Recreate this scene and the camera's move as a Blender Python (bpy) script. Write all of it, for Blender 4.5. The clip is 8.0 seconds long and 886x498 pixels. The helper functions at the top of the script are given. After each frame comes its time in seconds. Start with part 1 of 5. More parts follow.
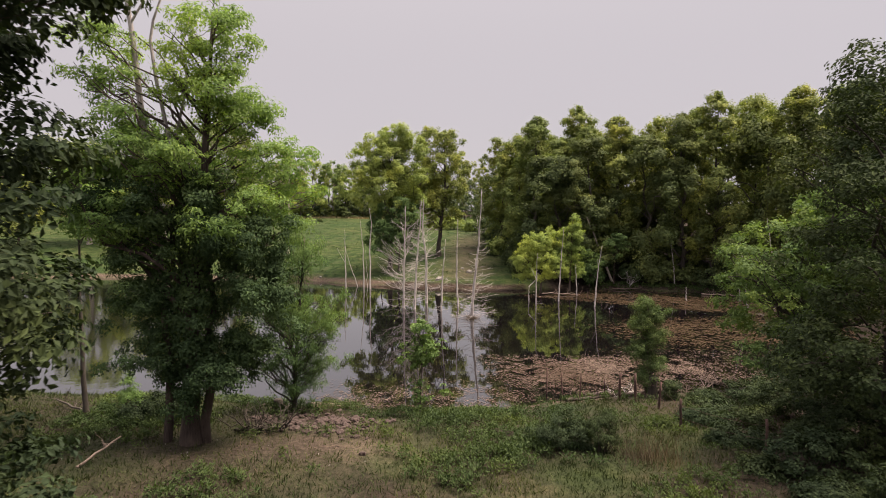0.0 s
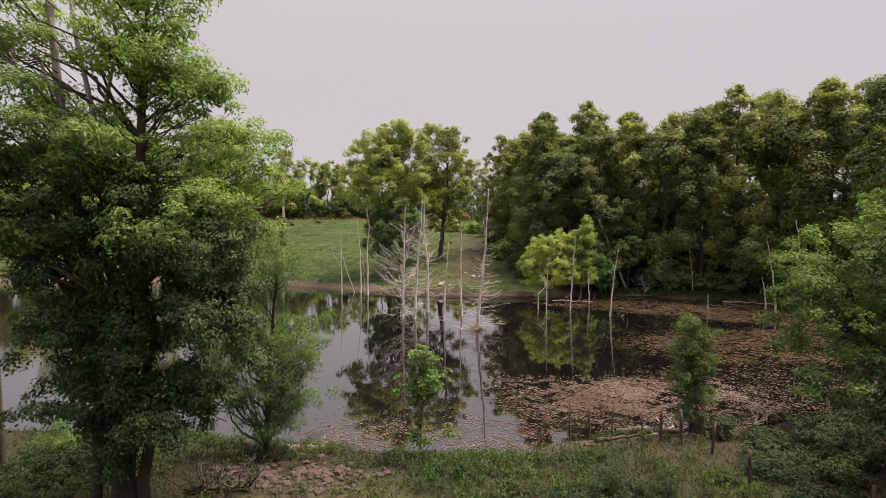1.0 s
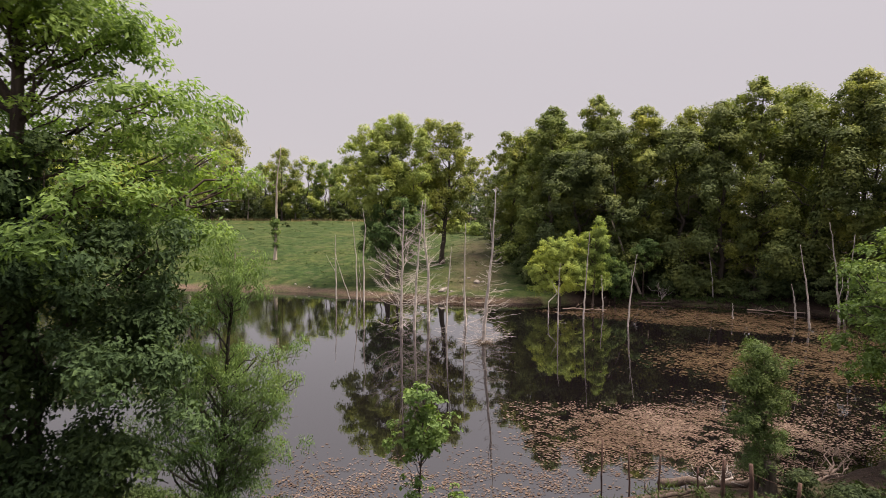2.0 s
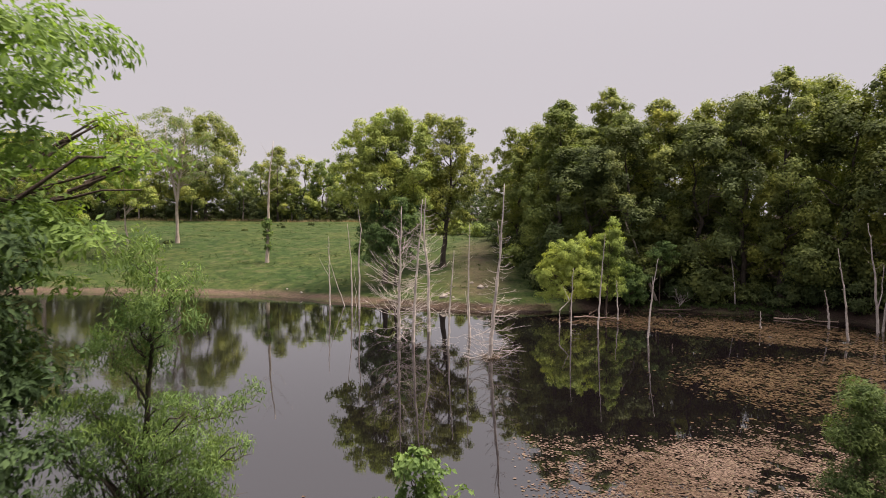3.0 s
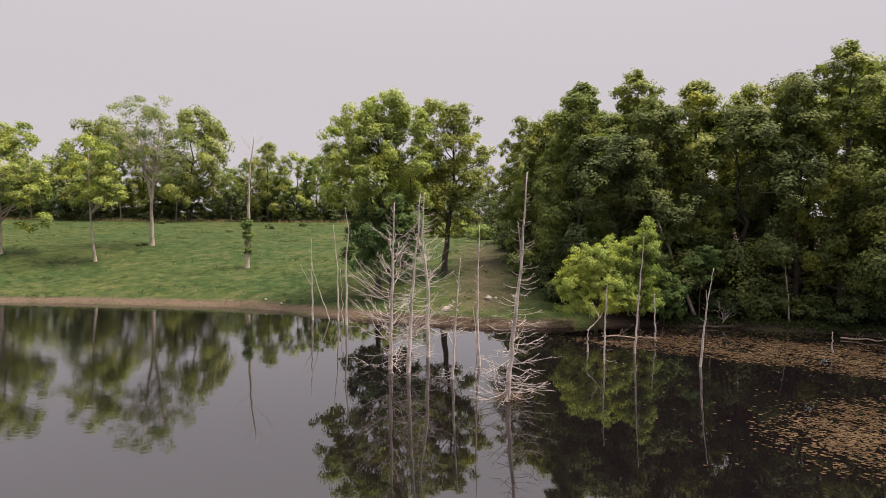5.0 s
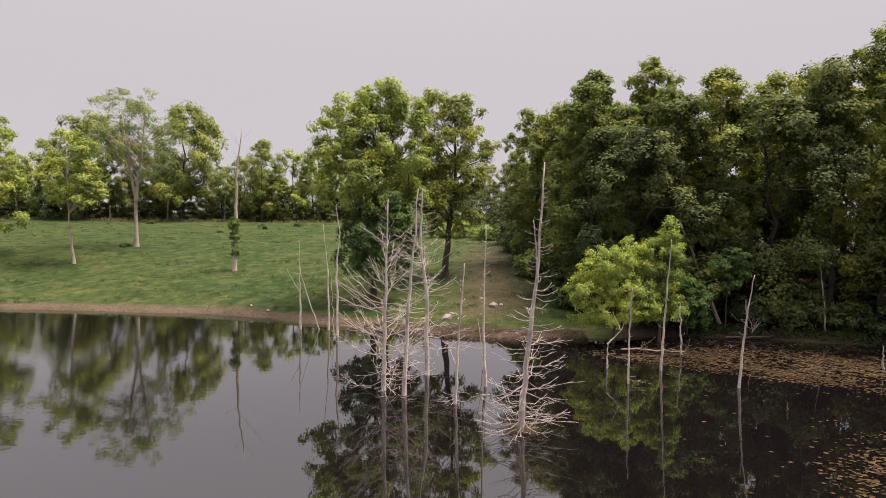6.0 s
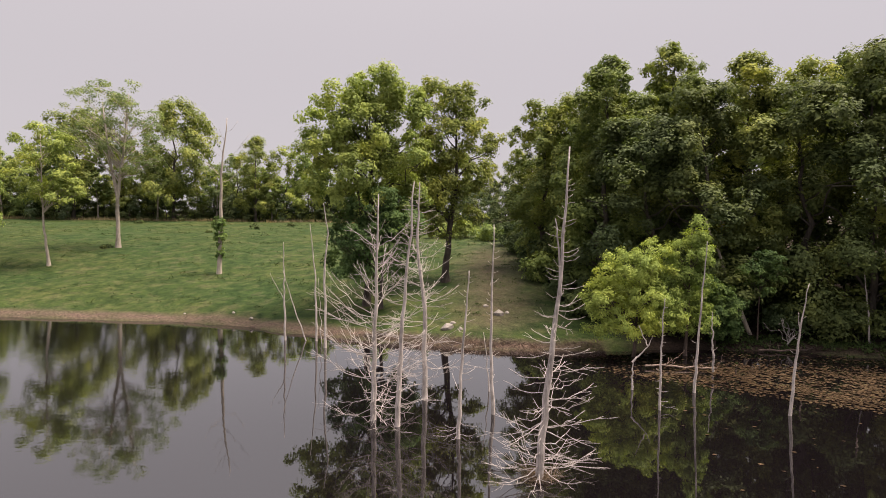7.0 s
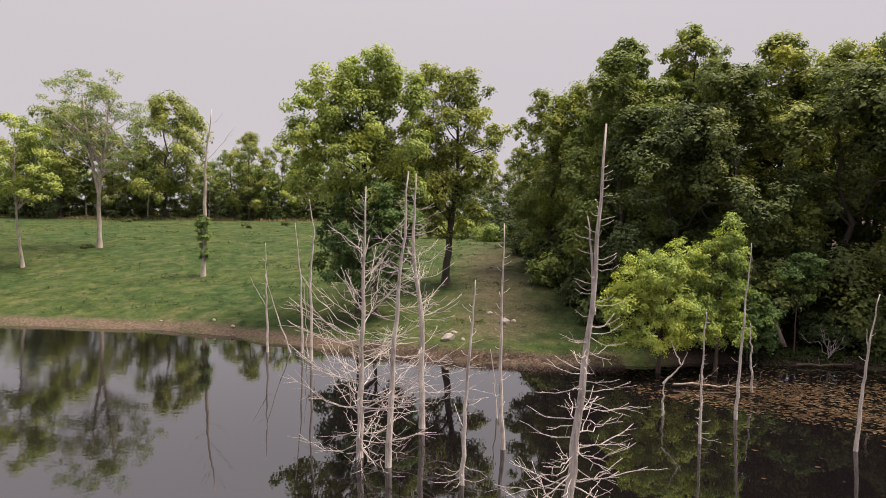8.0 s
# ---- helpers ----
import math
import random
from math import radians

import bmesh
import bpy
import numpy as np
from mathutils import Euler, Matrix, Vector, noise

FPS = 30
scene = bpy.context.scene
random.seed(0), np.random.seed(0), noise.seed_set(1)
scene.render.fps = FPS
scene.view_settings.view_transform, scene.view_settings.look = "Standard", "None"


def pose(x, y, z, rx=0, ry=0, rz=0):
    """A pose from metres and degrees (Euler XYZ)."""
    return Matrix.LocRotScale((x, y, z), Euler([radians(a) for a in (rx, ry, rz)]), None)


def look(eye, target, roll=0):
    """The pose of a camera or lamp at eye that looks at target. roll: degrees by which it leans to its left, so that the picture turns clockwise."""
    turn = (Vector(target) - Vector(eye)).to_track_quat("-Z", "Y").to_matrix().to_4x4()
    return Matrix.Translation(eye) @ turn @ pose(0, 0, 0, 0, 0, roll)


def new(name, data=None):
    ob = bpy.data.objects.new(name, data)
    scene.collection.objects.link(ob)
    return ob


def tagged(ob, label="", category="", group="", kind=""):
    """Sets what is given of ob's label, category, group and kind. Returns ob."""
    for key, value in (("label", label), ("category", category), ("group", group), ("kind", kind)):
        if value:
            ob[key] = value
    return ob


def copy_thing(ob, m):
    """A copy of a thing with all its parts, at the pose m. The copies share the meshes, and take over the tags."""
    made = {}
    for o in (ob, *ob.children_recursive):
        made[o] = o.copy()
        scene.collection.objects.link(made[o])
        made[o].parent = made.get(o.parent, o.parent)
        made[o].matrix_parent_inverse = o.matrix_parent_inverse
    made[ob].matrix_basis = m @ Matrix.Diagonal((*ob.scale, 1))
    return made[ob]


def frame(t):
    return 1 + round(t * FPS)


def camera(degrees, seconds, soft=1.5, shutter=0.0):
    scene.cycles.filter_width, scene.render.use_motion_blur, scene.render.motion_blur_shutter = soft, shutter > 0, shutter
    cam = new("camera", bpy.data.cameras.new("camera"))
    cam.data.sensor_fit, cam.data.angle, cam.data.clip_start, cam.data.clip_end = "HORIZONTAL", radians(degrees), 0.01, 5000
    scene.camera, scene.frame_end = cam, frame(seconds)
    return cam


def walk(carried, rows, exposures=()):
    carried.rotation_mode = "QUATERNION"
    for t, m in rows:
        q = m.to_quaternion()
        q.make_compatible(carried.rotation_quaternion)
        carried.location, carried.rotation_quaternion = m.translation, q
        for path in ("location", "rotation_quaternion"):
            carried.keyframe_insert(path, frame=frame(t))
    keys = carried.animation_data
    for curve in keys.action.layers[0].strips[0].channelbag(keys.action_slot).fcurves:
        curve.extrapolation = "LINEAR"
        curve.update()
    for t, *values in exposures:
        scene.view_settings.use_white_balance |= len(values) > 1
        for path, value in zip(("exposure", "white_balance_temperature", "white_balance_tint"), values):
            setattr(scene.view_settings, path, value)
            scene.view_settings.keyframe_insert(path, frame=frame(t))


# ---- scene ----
cam = camera(73.0, 8.0, 0.9, 0.25)
PATH = [
    (0.0, (0.354, -0.167, 8.263), (0.340, 1.833, 8.146), 0.25),
    (0.5, (0.274, 1.889, 8.282), (0.258, 3.889, 8.167), 0.27),
    (1.0, (0.195, 4.017, 8.289), (0.177, 6.017, 8.176), 0.29),
    (1.5, (0.117, 6.149, 8.286), (0.098, 8.149, 8.176), 0.31),
    (2.0, (0.041, 8.252, 8.276), (0.021, 10.252, 8.167), 0.34),
    (2.5, (-0.033, 10.313, 8.259), (-0.053, 12.313, 8.152), 0.36),
    (3.0, (-0.104, 12.337, 8.237), (-0.125, 14.337, 8.131), 0.38),
    (3.5, (-0.173, 14.341, 8.211), (-0.193, 16.341, 8.106), 0.40),
    (4.0, (-0.237, 16.343, 8.182), (-0.258, 18.343, 8.078), 0.43),
    (4.5, (-0.298, 18.365, 8.152), (-0.319, 20.365, 8.049), 0.45),
    (5.0, (-0.355, 20.421, 8.121), (-0.376, 22.421, 8.019), 0.47),
    (5.5, (-0.408, 22.517, 8.090), (-0.429, 24.517, 7.989), 0.49),
    (6.0, (-0.455, 24.647, 8.060), (-0.476, 26.647, 7.959), 0.52),
    (6.5, (-0.497, 26.791, 8.032), (-0.518, 28.791, 7.931), 0.54),
    (7.0, (-0.534, 28.914, 8.006), (-0.554, 30.914, 7.905), 0.56),
    (7.5, (-0.564, 30.963, 7.984), (-0.584, 32.963, 7.882), 0.59),
    (8.0, (-0.588, 32.865, 7.965), (-0.608, 34.865, 7.861), 0.61),
]
walk(cam, [(t, look(eye, target, roll)) for t, eye, target, roll in PATH], [(0.0, 1.0, 6500, 20), (8.0, 1.0, 6500, 20)])

# ---- sky and sun ----
world = bpy.data.worlds.new("overcast_sky")
scene.world = world
world.use_nodes = True
wn, wl = world.node_tree.nodes, world.node_tree.links
wn.clear()
SUN_ELEV, SUN_AZ = 66.0, 78.0      # degrees; azimuth from +y towards +x
sky = wn.new("ShaderNodeTexSky")
sky.sky_type, sky.sun_disc = "NISHITA", False
sky.sun_elevation, sky.sun_rotation = radians(SUN_ELEV), radians(SUN_AZ)
sky_dim = wn.new("ShaderNodeVectorMath")
sky_dim.operation = "SCALE"
sky_dim.inputs["Scale"].default_value = 0.06
wl.new(sky.outputs[0], sky_dim.inputs[0])
coord = wn.new("ShaderNodeTexCoord")
sep = wn.new("ShaderNodeSeparateXYZ")
wl.new(coord.outputs["Generated"], sep.inputs[0])
lift = wn.new("ShaderNodeMath")
lift.operation, lift.use_clamp = "POWER", True      # an overcast sky, brightest overhead
lift.inputs[1].default_value = 4.0
wl.new(sep.outputs["Z"], lift.inputs[0])
cloud = wn.new("ShaderNodeMix")
cloud.data_type = "RGBA"
cloud.inputs["A"].default_value = (0.306, 0.296, 0.29, 1)
cloud.inputs["B"].default_value = (1.95, 1.89, 1.8, 1)
wl.new(lift.outputs[0], cloud.inputs["Factor"])
blend = wn.new("ShaderNodeMix")
blend.data_type = "RGBA"
blend.inputs["Factor"].default_value = 0.93
wl.new(sky_dim.outputs[0], blend.inputs["A"])
wl.new(cloud.outputs["Result"], blend.inputs["B"])
bg = wn.new("ShaderNodeBackground")
bg.inputs["Strength"].default_value = 1.0
wl.new(blend.outputs["Result"], bg.inputs["Color"])
wo = wn.new("ShaderNodeOutputWorld")
wl.new(bg.outputs[0], wo.inputs[0])

sun_data = bpy.data.lights.new("sun", "SUN")
sun_data.energy, sun_data.angle, sun_data.color = 6.0, radians(30), (1.0, 0.9, 0.7)
sun = new("sun", sun_data)
sa, se = radians(SUN_AZ), radians(SUN_ELEV)
sun.matrix_world = look((math.sin(sa) * math.cos(se) * 200, math.cos(sa) * math.cos(se) * 200, math.sin(se) * 200), (0, 0, 0))


# ---- materials ----
def material(name):
    m = bpy.data.materials.new(name)
    m.use_nodes = True
    nt = m.node_tree
    nt.nodes.clear()
    out = nt.nodes.new("ShaderNodeOutputMaterial")
    return m, nt.nodes, nt.links, out


def noise_node(n, l, vec, scale, detail=4.0, rough=0.55):
    t = n.new("ShaderNodeTexNoise")
    t.inputs["Scale"].default_value, t.inputs["Detail"].default_value, t.inputs["Roughness"].default_value = scale, detail, rough
    l.new(vec, t.inputs["Vector"])
    return t.outputs["Fac"]


def ramp_node(n, l, fac, stops):
    r = n.new("ShaderNodeValToRGB")
    e = r.color_ramp.elements
    while len(e) < len(stops):
        e.new(0.5)
    for item, (p, c) in zip(e, stops):
        item.position, item.color = p, (*c, 1)
    l.new(fac, r.inputs[0])
    return r.outputs["Color"]


def mix_node(n, l, fac, a, b, kind="MIX"):
    m = n.new("ShaderNodeMix")
    m.data_type, m.blend_type = "RGBA", kind
    for sock, v in ((m.inputs["Factor"], fac), (m.inputs["A"], a), (m.inputs["B"], b)):
        if isinstance(v, (int, float)):
            sock.default_value = v
        elif isinstance(v, tuple):
            sock.default_value = (*v, 1)
        else:
            l.new(v, sock)
    return m.outputs["Result"]


def math_node(n, l, op, a, b, clamp=False):
    m = n.new("ShaderNodeMath")
    m.operation, m.use_clamp = op, clamp
    for sock, v in ((m.inputs[0], a), (m.inputs[1], b)):
        if isinstance(v, (int, float)):
            sock.default_value = v
        else:
            l.new(v, sock)
    return m.outputs[0]


def leaf_material(name, dark, mid, light, through_it=0.3, rough=0.65, cool=1.12):
    m, n, l, out = material(name)
    geo = n.new("ShaderNodeNewGeometry")
    info = n.new("ShaderNodeObjectInfo")
    dark, mid, light = ((c[0] * 1.05, c[1] * 1.03, c[2] * cool) for c in (dark, mid, light))
    dark, light = (tuple(0.62 * a + 0.38 * b for a, b in zip(c, mid)) for c in (dark, light))
    col = ramp_node(n, l, geo.outputs["Random Per Island"], ((0.0, dark), (0.55, mid), (1.0, light)))
    patch = noise_node(n, l, geo.outputs["Position"], 0.35, 4.0)
    warm = ramp_node(n, l, patch, ((0.35, (0.68, 0.74, 0.8)), (0.52, (1.0, 1.0, 1.0)), (0.68, (1.38, 1.26, 0.95))))
    col = mix_node(n, l, 1.0, col, warm, "MULTIPLY")
    tree = ramp_node(n, l, info.outputs["Random"], ((0.0, (0.75, 0.82, 0.85)), (0.5, (1.0, 1.0, 1.0)), (1.0, (1.2, 1.15, 0.95))))
    col = mix_node(n, l, 1.0, col, tree, "MULTIPLY")
    p = n.new("ShaderNodeBsdfPrincipled")
    p.inputs["Roughness"].default_value = rough
    p.inputs["Specular IOR Level"].default_value = 0.07
    l.new(col, p.inputs["Base Color"])
    t = n.new("ShaderNodeBsdfTranslucent")
    l.new(mix_node(n, l, 1.0, col, (1.2, 1.3, 0.6), "MULTIPLY"), t.inputs["Color"])
    mx = n.new("ShaderNodeMixShader")
    mx.inputs[0].default_value = through_it
    l.new(p.outputs[0], mx.inputs[1])
    l.new(t.outputs[0], mx.inputs[2])
    l.new(mx.outputs[0], out.inputs["Surface"])
    return m


def bark_material(name, dark, light, scale=6.0, bump=0.5, rough=0.9):
    m, n, l, out = material(name)
    c = n.new("ShaderNodeTexCoord")
    mp = n.new("ShaderNodeMapping")
    mp.inputs["Scale"].default_value = (1.0, 1.0, 0.1)
    l.new(c.outputs["Object"], mp.inputs["Vector"])
    fine = noise_node(n, l, mp.outputs[0], scale * 3, 6.0, 0.7)
    broad = noise_node(n, l, c.outputs["Object"], scale * 0.22, 3.0)
    f = math_node(n, l, "ADD", math_node(n, l, "MULTIPLY", fine, 0.6), math_node(n, l, "MULTIPLY", broad, 0.45))
    col = ramp_node(n, l, f, ((0.36, dark), (0.66, light)))
    p = n.new("ShaderNodeBsdfPrincipled")
    p.inputs["Roughness"].default_value = rough
    p.inputs["Specular IOR Level"].default_value = 0.2
    l.new(col, p.inputs["Base Color"])
    b = n.new("ShaderNodeBump")
    b.inputs["Strength"].default_value, b.inputs["Distance"].default_value = bump, 0.03
    l.new(fine, b.inputs["Height"])
    l.new(b.outputs[0], p.inputs["Normal"])
    l.new(p.outputs[0], out.inputs["Surface"])
    return m


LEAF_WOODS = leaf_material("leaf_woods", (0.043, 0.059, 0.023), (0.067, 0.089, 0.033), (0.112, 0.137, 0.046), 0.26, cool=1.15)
# Sun on the treetops is put into this colour; front trees stay darker.
LEAF_SUNLIT = leaf_material("leaf_sunlit", (0.09, 0.115, 0.032), (0.16, 0.19, 0.05), (0.265, 0.285, 0.074), 0.28, cool=1.15)
LEAF_FIELD = leaf_material("leaf_field", (0.105, 0.145, 0.044), (0.175, 0.222, 0.064), (0.28, 0.32, 0.09), 0.3)
LEAF_BANK = leaf_material("leaf_bank", (0.15, 0.19, 0.05), (0.25, 0.295, 0.075), (0.37, 0.4, 0.105), 0.3)
LEAF_GREEN = leaf_material("leaf_green", (0.06, 0.098, 0.036), (0.098, 0.15, 0.05), (0.155, 0.215, 0.068), 0.36)
LEAF_NEAR = leaf_material("leaf_near", (0.07, 0.12, 0.045), (0.12, 0.19, 0.064), (0.2, 0.29, 0.09), 0.45)
# Deep shade under the near-bank canopy is put into this leaf colour.
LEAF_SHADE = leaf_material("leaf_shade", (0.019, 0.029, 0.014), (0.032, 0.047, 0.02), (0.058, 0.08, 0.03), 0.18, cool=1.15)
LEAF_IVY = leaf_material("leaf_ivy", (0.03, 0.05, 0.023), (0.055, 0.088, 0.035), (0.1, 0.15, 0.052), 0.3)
LEAF_WILLOW = leaf_material("leaf_willow", (0.044, 0.08, 0.03), (0.08, 0.135, 0.047), (0.14, 0.21, 0.07), 0.33)
LEAF_CYPRESS = leaf_material("leaf_cypress", (0.055, 0.08, 0.03), (0.092, 0.128, 0.043), (0.145, 0.185, 0.062), 0.33)
LEAF_BRIGHT = leaf_material("leaf_bright", (0.14, 0.19, 0.045), (0.215, 0.272, 0.062), (0.32, 0.37, 0.09), 0.22)
LEAF_SAPLING = leaf_material("leaf_sapling", (0.085, 0.13, 0.04), (0.13, 0.19, 0.055), (0.19, 0.25, 0.075), 0.35)
LEAF_PALE = leaf_material("leaf_pale", (0.10, 0.13, 0.06), (0.165, 0.205, 0.095), (0.25, 0.29, 0.14), 0.4)
LEAF_YELLOW = leaf_material("leaf_yellow", (0.14, 0.16, 0.045), (0.21, 0.23, 0.065), (0.29, 0.3, 0.09), 0.4)
GRASS = leaf_material("grass_blades", (0.026, 0.042, 0.013), (0.041, 0.06, 0.019), (0.066, 0.083, 0.03), 0.15, 0.8)
GRASS_BANK = leaf_material("bank_grass_blades", (0.022, 0.032, 0.012), (0.038, 0.05, 0.019), (0.066, 0.074, 0.032), 0.2, 0.8)
WEEDS = leaf_material("weed_leaves", (0.026, 0.041, 0.014), (0.044, 0.066, 0.021), (0.074, 0.1, 0.032), 0.3, 0.6)
DRY = leaf_material("dry_stems", (0.07, 0.05, 0.035), (0.12, 0.088, 0.06), (0.19, 0.14, 0.095), 0.1, 0.8)
STRAW = leaf_material("straw", (0.13, 0.11, 0.06), (0.2, 0.17, 0.095), (0.28, 0.24, 0.14), 0.15, 0.8)
BARK = bark_material("bark_brown", (0.026, 0.019, 0.017), (0.1, 0.074, 0.063), 6.0, 0.9)
BARK_PALE = bark_material("bark_pale", (0.14, 0.12, 0.1), (0.4, 0.345, 0.295))
BARK_DARK = bark_material("bark_dark", (0.02, 0.017, 0.015), (0.08, 0.066, 0.055))
DEAD = bark_material("dead_wood", (0.125, 0.11, 0.105), (0.42, 0.375, 0.36), 9.0, 0.6)
DEAD_OLD = bark_material("dead_wood_weathered", (0.09, 0.065, 0.055), (0.27, 0.205, 0.17), 8.0, 0.6)
POST = bark_material("post_wood", (0.025, 0.016, 0.014), (0.10, 0.06, 0.05), 10.0, 0.6)
ROCK = bark_material("rock", (0.024, 0.017, 0.0155), (0.092, 0.064, 0.057), 3.0, 0.8)
ROCK_PALE = bark_material("rock_pale", (0.12, 0.105, 0.095), (0.29, 0.26, 0.24), 3.0, 0.6)


def pad_material(name, stops):
    m, n, l, out = material(name)
    geo = n.new("ShaderNodeNewGeometry")
    col = ramp_node(n, l, geo.outputs["Random Per Island"], stops)
    patch = noise_node(n, l, geo.outputs["Position"], 0.25, 3.0)
    col = mix_node(n, l, 1.0, col, ramp_node(n, l, patch, ((0.35, (0.65, 0.6, 0.55)), (0.65, (1.1, 1.08, 1.1)))), "MULTIPLY")
    p = n.new("ShaderNodeBsdfPrincipled")
    p.inputs["Roughness"].default_value = 0.85
    p.inputs["Specular IOR Level"].default_value = 0.06
    l.new(col, p.inputs["Base Color"])
    l.new(p.outputs[0], out.inputs["Surface"])
    return m


REED = leaf_material("reed_litter", (0.035, 0.025, 0.021), (0.065, 0.046, 0.038), (0.11, 0.08, 0.064), 0.1, 0.85)
PADS = pad_material("brown_water_leaves", ((0.0, (0.016, 0.010, 0.006)), (0.45, (0.037, 0.024, 0.013)), (0.85, (0.068, 0.045, 0.026)), (1.0, (0.05, 0.043, 0.02))))
SCUM = pad_material("tan_water_leaves", ((0.0, (0.04, 0.028, 0.022)), (0.45, (0.085, 0.06, 0.047)), (0.85, (0.14, 0.105, 0.088)), (1.0, (0.09, 0.08, 0.05))))


def water_material():
    m, n, l, out = material("pond_water")
    geo = n.new("ShaderNodeNewGeometry")
    body = n.new("ShaderNodeBsdfDiffuse")
    body.inputs["Color"].default_value = (0.0034, 0.0026, 0.0032, 1)
    mirror = n.new("ShaderNodeBsdfGlossy")
    mirror.inputs["Color"].default_value = (0.95, 0.95, 0.95, 1)
    mirror.inputs["Roughness"].default_value = 0.015
    fres = n.new("ShaderNodeFresnel")
    fres.inputs["IOR"].default_value = 1.5
    mixed = n.new("ShaderNodeMixShader")
    l.new(math_node(n, l, "ADD", fres.outputs[0], 0.14, True), mixed.inputs[0])
    l.new(body.outputs[0], mixed.inputs[1])
    l.new(mirror.outputs[0], mixed.inputs[2])
    mp = n.new("ShaderNodeMapping")
    mp.inputs["Scale"].default_value = (1.0, 1.6, 1.0)
    l.new(geo.outputs["Position"], mp.inputs["Vector"])
    small = noise_node(n, l, mp.outputs[0], 2.2, 3.0)
    broad = noise_node(n, l, mp.outputs[0], 0.35, 2.0)
    # a breeze ruffles the open water towards -x
    s = n.new("ShaderNodeSeparateXYZ")
    l.new(geo.outputs["Position"], s.inputs[0])
    r = n.new("ShaderNodeMapRange")
    r.inputs["From Min"].default_value, r.inputs["From Max"].default_value = -6.0, -26.0
    r.inputs["To Min"].default_value, r.inputs["To Max"].default_value = 0.12, 1.0
    l.new(s.outputs["X"], r.inputs["Value"])
    h = math_node(n, l, "ADD", math_node(n, l, "MULTIPLY", math_node(n, l, "MULTIPLY", small, r.outputs[0]), 0.5), math_node(n, l, "MULTIPLY", broad, 0.35))
    b = n.new("ShaderNodeBump")
    b.inputs["Strength"].default_value, b.inputs["Distance"].default_value = 0.085, 0.1
    l.new(h, b.inputs["Height"])
    l.new(b.outputs[0], mirror.inputs["Normal"])
    l.new(mixed.outputs[0], out.inputs["Surface"])
    return m


WATER = water_material()


def ground_material():
    m, n, l, out = material("pasture_ground")
    geo = n.new("ShaderNodeNewGeometry")
    soil = n.new("ShaderNodeAttribute")
    soil.attribute_name = "soil"
    litter = n.new("ShaderNodeAttribute")
    litter.attribute_name = "litter"
    big = noise_node(n, l, geo.outputs["Position"], 0.09, 3.0)
    mid = noise_node(n, l, geo.outputs["Position"], 0.7, 5.0, 0.65)
    fine = noise_node(n, l, geo.outputs["Position"], 7.0, 5.0, 0.7)
    g = ramp_node(n, l, mid, ((0.3, (0.015, 0.027, 0.008)), (0.5, (0.026, 0.041, 0.012)), (0.68, (0.046, 0.056, 0.021))))
    tuft = noise_node(n, l, geo.outputs["Position"], 1.3, 5.0, 0.75)
    g = mix_node(n, l, 1.0, g, ramp_node(n, l, tuft, ((0.36, (0.5, 0.58, 0.5)), (0.5, (1.0, 1.0, 1.0)), (0.66, (1.4, 1.32, 1.15)))), "MULTIPLY")
    g2 = ramp_node(n, l, big, ((0.35, (0.8, 0.95, 0.85)), (0.65, (1.2, 1.1, 1.0))))
    g = mix_node(n, l, 1.0, g, g2, "MULTIPLY")
    d = ramp_node(n, l, fine, ((0.3, (0.038, 0.026, 0.021)), (0.7, (0.12, 0.083, 0.067))))
    fac = math_node(n, l, "ADD", soil.outputs["Fac"], math_node(n, l, "MULTIPLY", math_node(n, l, "SUBTRACT", mid, 0.5), 0.9), True)
    col = mix_node(n, l, fac, g, d)
    # Leaf litter, its colour darkened further for the shade under the trees.
    leafy = ramp_node(n, l, fine, ((0.3, (0.013, 0.009, 0.008)), (0.7, (0.042, 0.029, 0.023))))
    col = mix_node(n, l, litter.outputs["Fac"], col, leafy)
    grain = ramp_node(n, l, fine, ((0.25, (0.7, 0.7, 0.7)), (0.75, (1.25, 1.25, 1.25))))
    col = mix_node(n, l, 1.0, col, grain, "MULTIPLY")
    p = n.new("ShaderNodeBsdfPrincipled")
    p.inputs["Roughness"].default_value = 0.95
    p.inputs["Specular IOR Level"].default_value = 0.1
    l.new(col, p.inputs["Base Color"])
    b = n.new("ShaderNodeBump")
    b.inputs["Strength"].default_value, b.inputs["Distance"].default_value = 0.8, 0.12
    l.new(math_node(n, l, "ADD", math_node(n, l, "ADD", fine, mid), tuft), b.inputs["Height"])
    l.new(b.outputs[0], p.inputs["Normal"])
    l.new(p.outputs[0], out.inputs["Surface"])
    return m


GROUND = ground_material()


# ---- mesh tools ----
class Geo:
    """Collects vertices and faces of one mesh."""

    def __init__(self):
        self.v, self.f, self.count = [], [], 0

    def add(self, verts, *faces):
        self.v.append(np.asarray(verts, float).reshape(-1, 3))
        for f in faces:
            self.f.append(np.asarray(f, int) + self.count)
        self.count += len(self.v[-1])

    def mesh(self, name, mat, smooth=True):
        me = bpy.data.meshes.new(name)
        v = np.concatenate(self.v)
        loops = np.concatenate([f.ravel() for f in self.f])
        sizes = np.concatenate([np.full(len(f), f.shape[1]) for f in self.f])
        me.vertices.add(len(v))
        me.vertices.foreach_set("co", v.ravel())
        me.loops.add(len(loops))
        me.loops.foreach_set("vertex_index", loops)
        me.polygons.add(len(sizes))
        me.polygons.foreach_set("loop_start", np.concatenate(([0], np.cumsum(sizes)[:-1])))
        me.polygons.foreach_set("use_smooth", np.full(len(sizes), smooth))
        me.materials.append(mat)
        me.update(calc_edges=True)
        return me


